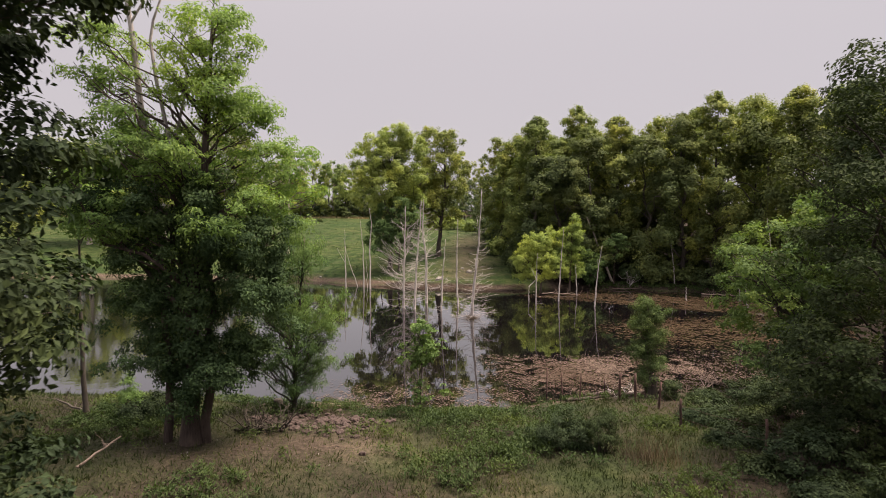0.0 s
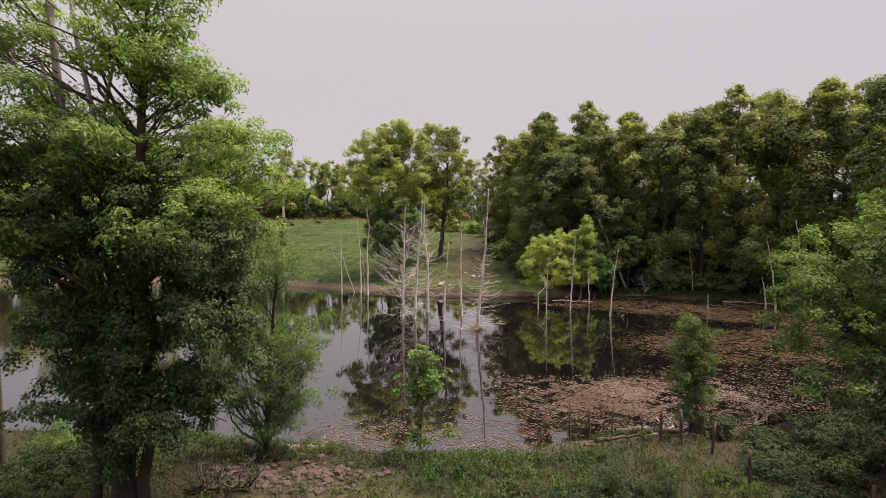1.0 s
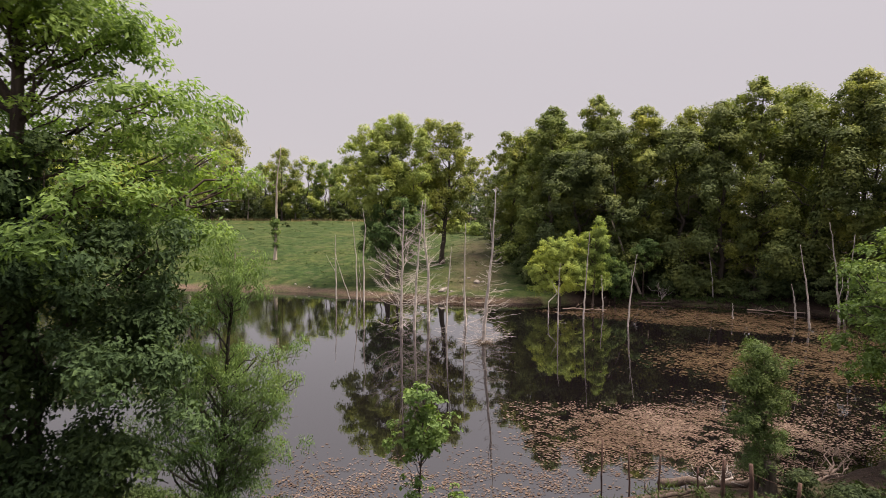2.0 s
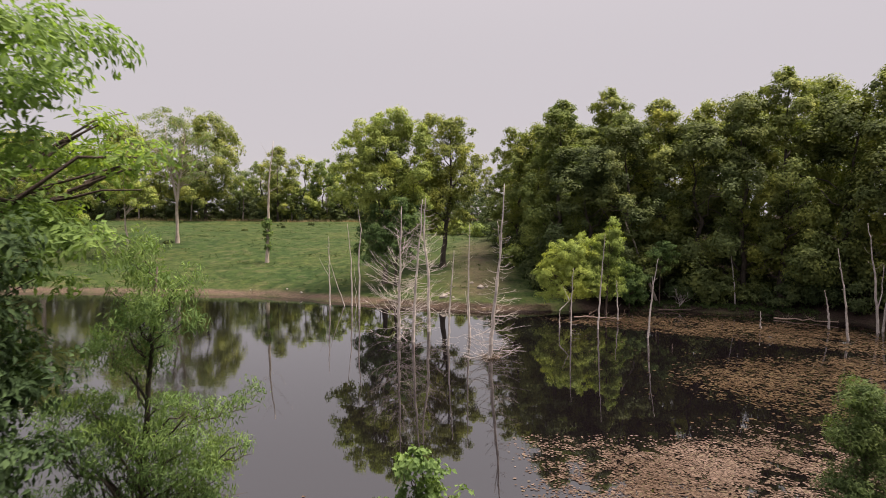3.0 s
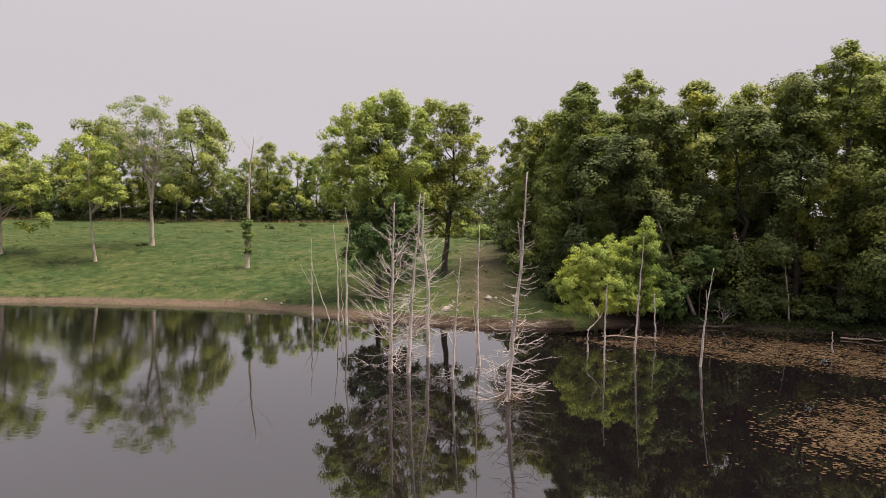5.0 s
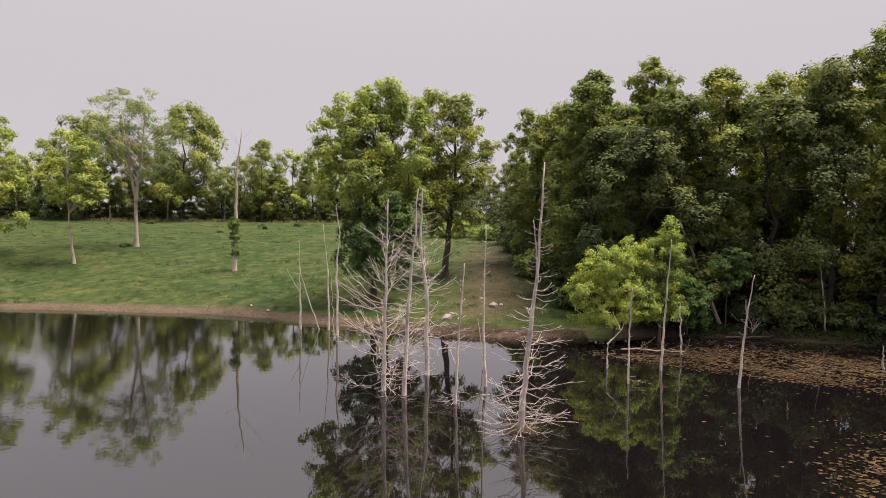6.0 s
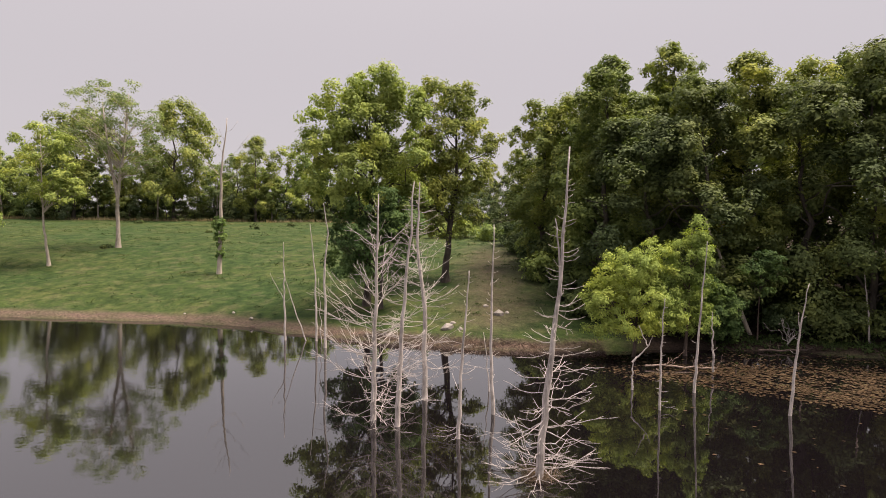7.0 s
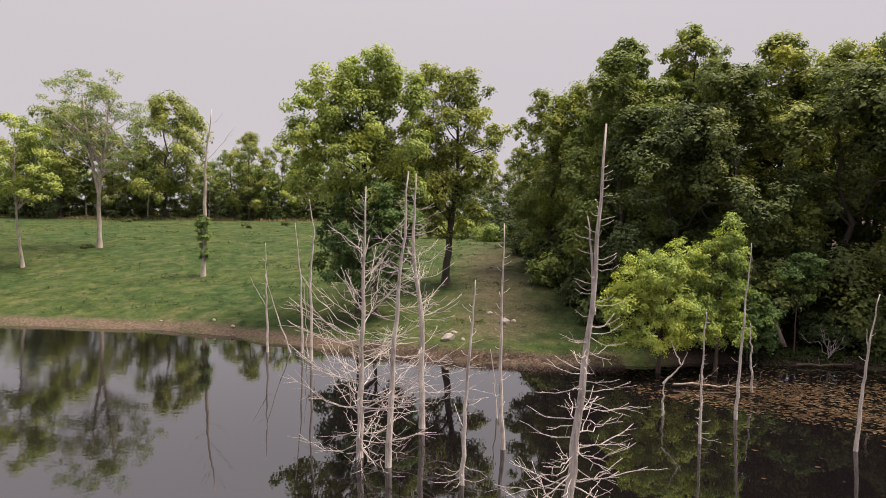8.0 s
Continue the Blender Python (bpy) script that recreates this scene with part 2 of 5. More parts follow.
def part(name, geo, mat, parent, label="", smooth=True):
    ob = new(name, geo.mesh(name, mat, smooth))
    ob.parent = parent
    if label:
        tagged(ob, label=label)
    return ob


def thing(name, place, label, category, group="", kind=""):
    ob = new(name)
    ob.location = place
    ob.empty_display_size = 0.3
    return tagged(ob, label, category, group, kind)


def unit(v):
    return v / np.maximum(np.linalg.norm(v, axis=-1, keepdims=True), 1e-9)


def tube(geo, pts, radii, sides=6, cap=True):
    pts, radii = np.asarray(pts, float), np.asarray(radii, float)
    tan = unit(np.gradient(pts, axis=0))
    ref = np.array([0.0, 0.0, 1.0]) if abs(tan[:, 2].mean()) < 0.8 else np.array([1.0, 0.0, 0.0])
    a = unit(np.cross(tan, ref))
    b = np.cross(tan, a)
    ang = np.linspace(0, 2 * np.pi, sides, endpoint=False)
    ring = a[:, None] * np.cos(ang)[None, :, None] + b[:, None] * np.sin(ang)[None, :, None]
    v = pts[:, None] + ring * radii[:, None, None]
    k, j = np.meshgrid(np.arange(len(pts) - 1), np.arange(sides), indexing="ij")
    j2 = (j + 1) % sides
    q = np.stack([k * sides + j, (k + 1) * sides + j, (k + 1) * sides + j2, k * sides + j2], -1).reshape(-1, 4)
    faces = [q]
    if cap:
        faces.append(((len(pts) - 1) * sides + np.arange(sides)[::-1])[None])
    geo.add(v.reshape(-1, 3), *faces)


def bent(rng, a, b, n=6, wobble=0.05, sag=0.0):
    """A crooked line from a to b; sag lifts (or drops) its middle."""
    a, b = np.asarray(a, float), np.asarray(b, float)
    t = np.linspace(0, 1, n)[:, None]
    length = np.linalg.norm(b - a)
    off = rng.normal(0, wobble * length, (n, 3)) * np.sin(np.pi * t)
    off[:, 2] += (sag * length * np.sin(np.pi * t))[:, 0]
    return a + (b - a) * t + off


def leaf_quads(geo, rng, at, face, length, width, droop=0.0, fold=0.2, far=False):
    """Leaves at the points, their upper sides turned towards face."""
    n = len(at)
    nrm = unit(face)
    d = unit(np.cross(nrm, rng.normal(0, 1, (n, 3))) + np.array([0, 0, droop]))
    s = unit(np.cross(d, nrm))
    L = (length * rng.uniform(0.6, 1.3, n))[:, None]
    W = (width * rng.uniform(0.6, 1.3, n))[:, None]
    if far:
        v = np.stack([at - d * L * 0.4, at + s * W * 0.6 + d * L * 0.2, at - s * W * 0.4 + d * L * 0.6], 1)
        geo.add(v.reshape(-1, 3), np.arange(n * 3).reshape(-1, 3))
        return
    mid = at + d * L * 0.45
    v = np.stack([at, mid + s * W * 0.5 + nrm * W * fold, at + d * L, mid - s * W * 0.5 + nrm * W * fold], 1)
    geo.add(v.reshape(-1, 3), np.arange(n * 4).reshape(-1, 4))


def clumps_in(rng, lobes, count, shell=0.5):
    """Centres of leaf clumps inside the ellipsoid lobes (cx, cy, cz, rx, ry, rz), most of them near the outside."""
    lobes = np.asarray(lobes, float)
    vol = lobes[:, 3] * lobes[:, 4] * lobes[:, 5]
    w = vol ** 0.75
    pick = rng.choice(len(lobes), count, p=w / w.sum())
    d = unit(rng.normal(0, 1, (count, 3)))
    r = shell + (1 - shell) * rng.uniform(0, 1, count) ** 0.6
    return lobes[pick, :3] + d * lobes[pick, 3:6] * r[:, None], d


def crown(geo, rng, centres, outward, per, radius, length, width, flat=0.8, droop=-0.15, dome=0.6, core=0, far=False):
    """Knobbly clumps of leaves; dome: the share of them that sits on a clump's upper side; core: large inner leaves to each clump."""
    n = len(centres)
    sizes = (radius if np.ndim(radius) else np.full(n, radius)) * rng.uniform(0.6, 1.3, n)
    mean = float(np.mean(radius))
    idx = np.repeat(np.arange(n), np.maximum(3, (per * (sizes / mean) ** 1.8 * rng.uniform(0.7, 1.2, n))).astype(int))
    m = len(idx)
    d = unit(rng.normal(0, 1, (m, 3)) + outward[idx] * 0.5)
    lift_up = rng.uniform(0, 1, m) < dome
    d[lift_up, 2] = np.abs(d[lift_up, 2])
    phase = rng.uniform(0, 6.28, (n, 3))[idx]
    knob = np.sin(d[:, 0] * 5.5 + phase[:, 0]) + np.sin(d[:, 1] * 5.5 + phase[:, 1]) + np.sin(d[:, 2] * 6.5 + phase[:, 2])
    r = 0.86 + 0.12 * knob - rng.uniform(0, 1, m) ** 2.2 * 0.55 + rng.normal(0, 0.05, m)
    off = d * (r * sizes[idx])[:, None]
    off[:, 2] *= flat
    face = d * 0.8 + outward[idx] * 0.35 + rng.normal(0, 0.3, (m, 3)) + np.array([0, 0, 0.45])
    leaf_quads(geo, rng, centres[idx] + off, face, length, width, droop, far=far)
    if core:
        inner = np.repeat(np.arange(n), core)
        at = centres[inner] + rng.normal(0, 0.2, (len(inner), 3)) * sizes[inner][:, None] * np.array([1, 1, flat])
        leaf_quads(geo, rng, at, rng.normal(0, 1, (len(inner), 3)), mean * 0.5, mean * 0.45, droop)


def tree(name, place, label, seed, trunk, radius, lobes, leaf, bark, clumps=60, per=120, clump_r=0.8, size=(0.3, 0.2), limbs=36,
         flat=0.6, droop=-0.15, shell=0.5, group="", category="tree", stems=(), limb_from=0.25, strays=0.0, limb_parts=False, sprays=0.5, dome=0.55, core=0):
    """A tree of trunk, limbs and a crown of leaf clumps; trunk: its axis from the ground up, from place. stems: further axes with radii."""
    rng = np.random.default_rng(seed)
    top = thing(name, place, label, category, group)
    trunk = np.asarray(trunk, float)
    t = np.linspace(0, 1, 14)
    seg = np.linspace(0, 1, len(trunk))
    axis = np.stack([np.interp(t, seg, trunk[:, k]) for k in range(3)], 1)
    axis[1:-1, :2] += rng.normal(0, radius * 0.14, (12, 2))
    rad = radius * (1 - 0.86 * t)
    rad[0] *= 1.45
    g = Geo()
    tube(g, axis, rad, 10)
    for s_pts, s_r in stems:
        p = bent(rng, s_pts[0], s_pts[-1], 9, 0.02) if len(s_pts) == 2 else np.asarray(s_pts, float)
        tube(g, p, np.linspace(s_r, s_r * 0.3, len(p)), 8)
    centres, outward = clumps_in(rng, lobes, clumps, shell)
    if strays:
        extra = rng.integers(0, clumps, int(clumps * strays))
        centres[extra] += outward[extra] * clump_r * rng.uniform(0.3, 1.1, len(extra))[:, None] * np.array([1.0, 1.0, 0.3])
    if limb_parts:
        part("trunk", g, bark, top)
    height, along = axis[-1, 2], []
    for c in centres[rng.permutation(clumps)[:limbs]]:
        reach = np.hypot(*(c[:2] - trunk[-1, :2]))
        z0 = np.clip(c[2] - reach * rng.uniform(0.5, 1.0) - 0.3, height * limb_from, height * 0.96)
        k = np.interp(z0, axis[:, 2], t)
        a = np.array([np.interp(k, t, axis[:, j]) for j in range(3)])
        if limb_parts:
            g = Geo()
        r0 = np.clip(np.interp(k, t, rad) * 0.55, 0.012, 0.012 + 0.013 * np.linalg.norm(c - a))
        line = bent(rng, a, c, 7, 0.05, 0.06)
        tube(g, line, np.linspace(r0, r0 * 0.18, 7), 5)
        along.append(line[3 + (len(along) % 3)] + rng.normal(0, clump_r * 0.3, 3))
        for _ in range(2):
            e = c + rng.normal(0, clump_r * 0.6, 3)
            tube(g, bent(rng, a + (c - a) * rng.uniform(0.55, 0.85), e, 4, 0.06), np.linspace(r0 * 0.35, r0 * 0.1, 4), 4)
        if limb_parts:
            part("branch", g, bark, top)
    if not limb_parts:
        part("trunk", g, bark, top)
    g = Geo()
    crown(g, rng, centres, outward, per, clump_r, size[0], size[1], flat, droop, dome, core)
    if sprays:
        crown(g, rng, np.array(along), np.tile([0, 0, 0.3], (len(along), 1)), per * sprays, clump_r * 0.8, size[0], size[1], flat, droop)
    part("crown", g, leaf, top, smooth=False)
    return top


# ---- the lie of the land ----
SHORE = [(-62, 27), (-40, 27.2), (-25, 26.6), (-15, 26), (-8.8, 25.3), (-4.2, 24.4), (-1.6, 23.9), (1, 23.8), (2.8, 23.9), (3.8, 24.7), (5, 25.5),
         (6.5, 26.2), (10, 26.4), (14, 27.5), (20, 31), (27, 38), (32, 46), (34.5, 54), (32.6, 61), (28, 63.6), (23.8, 65), (19.5, 65.9), (14.6, 66.1),
         (9.5, 65.4), (6.8, 64.6), (2, 65.2), (-3.6, 66.6), (-8, 68.6), (-11.7, 70), (-14.4, 71.6), (-18.6, 73.4), (-24, 74), (-32, 75), (-46, 75.2),
         (-56, 74.3), (-75, 72), (-90, 60), (-88, 38)]


def chaikin(p, times=2):
    p = np.asarray(p, float)
    for _ in range(times):
        q = np.roll(p, -1, axis=0)
        p = np.stack([p * 0.75 + q * 0.25, p * 0.25 + q * 0.75], 1).reshape(-1, 2)
    return p


SHORE_LINE = chaikin(SHORE)


def shore_distance(x, y):
    """Metres from the water's edge, minus inside the pond."""
    p = np.stack([np.ravel(x), np.ravel(y)], 1).astype(float)
    best = np.full(len(p), 1e9)
    inside = np.zeros(len(p), bool)
    a, b = SHORE_LINE, np.roll(SHORE_LINE, -1, axis=0)
    for (ax, ay), (bx, by) in zip(a, b):
        dx, dy = bx - ax, by - ay
        t = np.clip(((p[:, 0] - ax) * dx + (p[:, 1] - ay) * dy) / (dx * dx + dy * dy), 0, 1)
        best = np.minimum(best, (p[:, 0] - ax - t * dx) ** 2 + (p[:, 1] - ay - t * dy) ** 2)
        cross = (ay > p[:, 1]) != (by > p[:, 1])
        with np.errstate(divide="ignore", invalid="ignore"):
            inside ^= cross & (p[:, 0] < (bx - ax) * (p[:, 1] - ay) / (by - ay if by != ay else 1e-9) + ax)
    d = np.sqrt(best)
    return np.where(inside, -d, d).reshape(np.shape(x))


def ripple(x, y, s, seed=0.0):
    """Smooth unevenness between about -1 and 1."""
    return (np.sin(x * s + 1.3 * np.sin(y * s * 0.7 + seed)) + np.sin(y * s * 1.1 + 2.1 + 1.7 * np.sin(x * s * 0.6 - seed)) + np.sin((x + y) * s * 1.9 + seed) * 0.5) / 2.5


def smooth(v, a, b):
    t = np.clip((v - a) / (b - a), 0, 1)
    return t * t * (3 - 2 * t)


def land(x, y, d=None):
    x, y = np.asarray(x, float), np.asarray(y, float)
    if d is None:
        d = shore_distance(x, y)
    dd = d + 0.35 * ripple(x, y, 0.9, 2.0) + 0.12 * ripple(x, y, 2.7)
    o = np.maximum(dd, 0)
    near = 0.1 + 1.02 * (1 - np.exp(-o / 2.6))
    far = 0.22 * smooth(o, 0, 0.5) + 7.9 * (1 - np.exp(-o / 36.0))
    far += smooth(o, 110, 500) * 3.0
    k = smooth(y, 29, 46)
    z = near * (1 - k) + far * k
    z += smooth(o, 0.3, 3) * (0.05 * ripple(x, y, 1.3, 4.0) + 0.12 * ripple(x, y, 0.35, 1.0) + 0.02 * ripple(x, y, 4.1))
    z -= 0.55 * np.exp(-((x + 44) / 13) ** 2 - ((y - 88) / 8) ** 2)
    return np.where(dd < 0, np.maximum(-1.4, dd * 0.22), z)


def ground_at(x, y):
    return float(land(np.array([x]), np.array([y]))[0])


def steps(*stretches):
    out = [np.arange(a, b, s) for a, b, s in stretches]
    return np.concatenate(out)


def far_steps(start, sign):
    return start + sign * np.cumsum(4.0 * 1.35 ** np.arange(1, 19))


gx = np.concatenate([far_steps(-100, -1)[::-1], steps((-100, -30, 2.0), (-30, -14, 0.7), (-14, 16, 0.4), (16, 40, 0.7), (40, 100, 2.0)), far_steps(100, 1)])
gy = np.concatenate([far_steps(-20, -1)[::-1], steps((-20, 8, 1.5), (8, 28, 0.35), (28, 60, 1.2), (60, 84, 0.6), (84, 170, 2.0)), far_steps(170, 1)])
GX, GY = np.meshgrid(gx, gy, indexing="ij")
GD = shore_distance(GX, GY)
GZ = land(GX, GY, GD)
gi, gj = np.meshgrid(np.arange(len(gx) - 1), np.arange(len(gy) - 1), indexing="ij")
w_ = len(gy)
ground_geo = Geo()
ground_geo.add(np.stack([GX, GY, GZ], -1).reshape(-1, 3), np.stack([gi * w_ + gj, (gi + 1) * w_ + gj, (gi + 1) * w_ + gj + 1, gi * w_ + gj + 1], -1).reshape(-1, 4))
ground = new("ground", ground_geo.mesh("ground", GROUND))
tagged(ground, "green pasture and grassy bank with bare reddish soil at the waterline", "ground", kind="structure")


def litter_shade_mask(x, y):
    """1 under the trees, where leaf litter and painted-in shade darken the ground."""
    east = smooth(x - 9.5 - 0.10 * (y - 66), 0, 3) * smooth(y, 30, 40)
    back = smooth(y, 150, 156)
    bank = smooth(x, 9.5, 13) * (1 - smooth(y, 30, 40))
    return np.clip(east + back + bank, 0, 1)


far_k = smooth(GY, 40, 60)
lane = np.exp(-((GX - 2.6 - 0.05 * (GY - 68)) / 3.2) ** 2) * smooth(GY, 66, 70) * (1 - smooth(GY, 88, 108)) * 0.5
soil = np.clip(1.1 - np.abs(GD - 0.4) / (0.9 + 0.1 * far_k), 0, 1) * (0.75 + 0.25 * far_k)
clear = np.exp(-(((GX + 3.4) / 2.6) ** 2 + ((GY - 18.3) / 2.2) ** 2)) * 0.75 + np.exp(-(((GX + 8.0) / 3.0) ** 2 + ((GY - 17.2) / 1.8) ** 2)) * 0.5
front = (1 - smooth(GY, 11, 17)) * 0.4
clear += 0.75 * np.exp(-(((GX - 7.0) / 3.5) ** 2 + ((GY - 24.6) / 1.2) ** 2))
soil *= 1 - 0.9 * smooth(GX, 6.0, 10.0) * far_k
soil = np.clip(soil + lane + clear * (1 - far_k) + front * (1 - far_k), 0, 1)
for name_, values_ in (("soil", soil), ("litter", np.clip(litter_shade_mask(GX, GY) * smooth(GD, -1.0, 0.1) + (1 - far_k) * np.clip(0.65 + 0.4 * ripple(GX, GY, 0.8, 6.0) - 0.3 * clear, 0.1, 1), 0, 1))):
    at_ = ground.data.attributes.new(name_, "FLOAT", "POINT")
    at_.data.foreach_set("value", values_.astype(np.float32).ravel())

water_geo = Geo()
wx, wy = np.meshgrid(np.linspace(-95, 40, 28), np.linspace(22, 78, 16), indexing="ij")
wi, wj = np.meshgrid(np.arange(27), np.arange(15), indexing="ij")
water_geo.add(np.stack([wx, wy, wx * 0], -1).reshape(-1, 3), np.stack([wi * 16 + wj, (wi + 1) * 16 + wj, (wi + 1) * 16 + wj + 1, wi * 16 + wj + 1], -1).reshape(-1, 4))
tagged(new("water", water_geo.mesh("water", WATER)), "still dark pond water mirroring trees and pale sky", "water", kind="structure")


# ---- living trees ----
def placed(x, y, sink=0.1):
    return (x, y, ground_at(x, y) - sink)


def woods_kind(seed, height, spread, low, leaf, lumps=84, per=300, size=(0.26, 0.17), label="dense broadleaf tree at the wooded pond edge, leaf tone carrying the wood's light", group="woods on the pond edge", bark=None, limbs=26, core=6, lobes=34, full=0.4, girth=0.016):
    """One kind of woodland tree, standing at the origin, its crown heaped up of leafy lumps; low: where the leaves begin, as a share of its height."""
    r = np.random.default_rng(seed)
    top = thing("woodland_tree", (0, 0, 0), label, "tree", group)
    lean = r.normal(0, 0.4, 2)
    axis = bent(r, (0, 0, 0), (lean[0], lean[1], height * 0.9), 12, 0.012)
    rad = girth * height * np.linspace(1.0, 0.12, 12)
    rad[0] *= 1.4
    g = Geo()
    tube(g, axis, rad, 9)
    # a dozen boughs' worth of foliage round the axis, each heaped up of smaller lumps
    u = low + (1 - low) * ((np.arange(lobes) + r.uniform(0.1, 0.9, lobes)) / lobes) ** 0.85
    belly = low + (1 - low) * full
    wide = spread * np.sqrt(np.clip(1 - np.abs((u - belly) / np.where(u > belly, 1.02 - belly, (belly - low) * 1.4 + 0.05)) ** 3.6, 0.16, 1))
    turn = np.arange(lobes) * 2.39996 + r.normal(0, 0.5, lobes)
    big = spread * r.uniform(0.28, 0.46, lobes)
    out = np.maximum(wide * np.sqrt(r.uniform(0.2, 1.1, lobes)) - big * 0.7, 0.04 * spread)
    heart = np.stack([np.cos(turn) * out + lean[0] * u, np.sin(turn) * out + lean[1] * u, np.maximum(u * height - big * 0.75, big * 0.45)], 1)
    pick = np.arange(lumps) % lobes
    d = unit(r.normal(0, 1, (lumps, 3)) + unit(heart[pick] - np.array([lean[0] * 0.5, lean[1] * 0.5, belly * height])) * 0.9 + np.array([0, 0, 0.2]))
    size_l = big[pick] * r.uniform(0.4, 0.65, lumps)
    centres = heart[pick] + d * (big[pick] * r.uniform(0.5, 0.8, lumps))[:, None] * np.array([1, 1, 0.85])
    centres[:, 2] = np.maximum(centres[:, 2], size_l * 0.5)
    outward = d
    for c in centres[r.permutation(lumps)[:limbs]]:
        z0 = np.clip(c[2] - np.hypot(c[0], c[1]) * r.uniform(0.4, 0.9), height * max(low * 0.6, 0.08), height * 0.85)
        a = np.array([np.interp(z0, axis[:, 2], axis[:, k]) for k in range(3)])
        r0 = np.interp(z0, axis[:, 2], rad) * 0.45
        tube(g, bent(r, a, c, 6, 0.05, 0.05), np.linspace(r0, 0.02, 6), 5)
    part("trunk", g, bark or BARK_DARK, top)
    g = Geo()
    crown(g, r, centres, outward, per, size_l, size[0], size[1], 0.9, -0.1, 0.4, core, True)
    part("crown", g, leaf, top, smooth=False)
    return top, float(np.percentile(np.concatenate(g.v)[:, 2], 99.7))


FINE = dict(lumps=180, per=200, size=(0.23, 0.18))
ROUGH = dict(lumps=150, per=140, size=(0.27, 0.21), limbs=10)
BELT = dict(limbs=8, lobes=24, lumps=84, per=58, size=(0.44, 0.34), core=3, label="broadleaf tree in the belt behind the pasture", group="tree belt behind the pasture")
EDGE, TALL, BROAD, CROWN_A, CROWN_B, BUSHY, FIELD, PALE, OAK, STEM = range(10)
# TALL, CROWN and OAK kinds get the leaf colour brightened for sunlit tops.
KINDS = [woods_kind(11, 17, 4.4, 0.07, LEAF_WOODS, **FINE), woods_kind(12, 19, 4.0, 0.12, LEAF_SUNLIT, **FINE), woods_kind(13, 15, 4.8, 0.05, LEAF_WOODS, **FINE),
         woods_kind(14, 20, 4.6, 0.3, LEAF_SUNLIT, **ROUGH), woods_kind(18, 18, 4.9, 0.22, LEAF_SUNLIT, **ROUGH), woods_kind(15, 10, 4.6, 0.0, LEAF_WOODS, full=0.2, **BELT),
         woods_kind(16, 12, 4.2, 0.05, LEAF_FIELD, **BELT), woods_kind(17, 12, 4.8, 0.03, LEAF_PALE, **BELT), woods_kind(20, 20, 7.0, 0.3, LEAF_SUNLIT, **dict(BELT, lobes=36, lumps=170, per=100)),
         woods_kind(19, 16, 4.0, 0.5, LEAF_FIELD, bark=BARK_PALE, **BELT)]
used_kinds = set()
wood_rng = random.Random(5)


def plant(kind, x, y, top_z):
    """A tree of one kind at (x, y), its top at the height top_z."""
    ob, height = KINDS[kind]
    at = placed(x, y)
    s = (top_z - at[2]) / height
    wide = s ** 0.6 * wood_rng.uniform(0.92, 1.08)
    m = Matrix.Translation(at) @ Matrix.Rotation(wood_rng.uniform(0, 6.28), 4, "Z") @ Matrix.Diagonal((wide, wide, s, 1))
    if kind not in used_kinds:
        used_kinds.add(kind)
        ob.matrix_basis = m
        return ob
    return copy_thing(ob, m)


# the wood along the eastern shore: rows of (x, y, kind, height of the top), first the trees at the water's edge
WOOD_ROWS = [
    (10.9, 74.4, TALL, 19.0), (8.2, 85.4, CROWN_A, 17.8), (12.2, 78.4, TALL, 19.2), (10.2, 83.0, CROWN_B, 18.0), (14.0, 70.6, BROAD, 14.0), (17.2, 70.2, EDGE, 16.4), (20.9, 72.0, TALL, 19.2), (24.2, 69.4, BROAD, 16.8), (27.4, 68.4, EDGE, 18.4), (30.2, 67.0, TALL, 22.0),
    # The last three, out of view, close the wood and block low eastern light.
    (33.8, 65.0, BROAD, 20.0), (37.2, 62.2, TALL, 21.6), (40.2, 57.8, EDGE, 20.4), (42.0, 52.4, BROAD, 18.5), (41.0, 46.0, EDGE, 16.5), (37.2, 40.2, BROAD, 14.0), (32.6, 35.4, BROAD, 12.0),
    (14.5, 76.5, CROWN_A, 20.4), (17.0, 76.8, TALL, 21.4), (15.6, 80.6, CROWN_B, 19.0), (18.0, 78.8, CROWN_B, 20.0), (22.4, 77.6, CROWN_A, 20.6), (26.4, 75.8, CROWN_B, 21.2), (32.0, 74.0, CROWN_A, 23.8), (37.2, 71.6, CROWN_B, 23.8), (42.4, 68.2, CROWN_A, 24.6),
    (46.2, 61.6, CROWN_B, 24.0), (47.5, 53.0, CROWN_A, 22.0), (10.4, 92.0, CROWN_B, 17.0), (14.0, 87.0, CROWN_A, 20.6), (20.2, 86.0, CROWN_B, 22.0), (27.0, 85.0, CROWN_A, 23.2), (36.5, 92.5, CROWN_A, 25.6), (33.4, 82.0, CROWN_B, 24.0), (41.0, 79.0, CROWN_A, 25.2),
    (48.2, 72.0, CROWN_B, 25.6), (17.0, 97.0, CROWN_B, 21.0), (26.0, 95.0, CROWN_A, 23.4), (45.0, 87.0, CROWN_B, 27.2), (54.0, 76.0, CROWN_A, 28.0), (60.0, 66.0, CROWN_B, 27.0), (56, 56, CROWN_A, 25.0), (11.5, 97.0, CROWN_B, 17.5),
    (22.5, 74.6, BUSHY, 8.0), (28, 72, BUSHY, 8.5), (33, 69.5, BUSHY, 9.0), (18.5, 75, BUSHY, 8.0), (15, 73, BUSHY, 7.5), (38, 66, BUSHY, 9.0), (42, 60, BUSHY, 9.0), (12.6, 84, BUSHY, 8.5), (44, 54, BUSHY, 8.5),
]
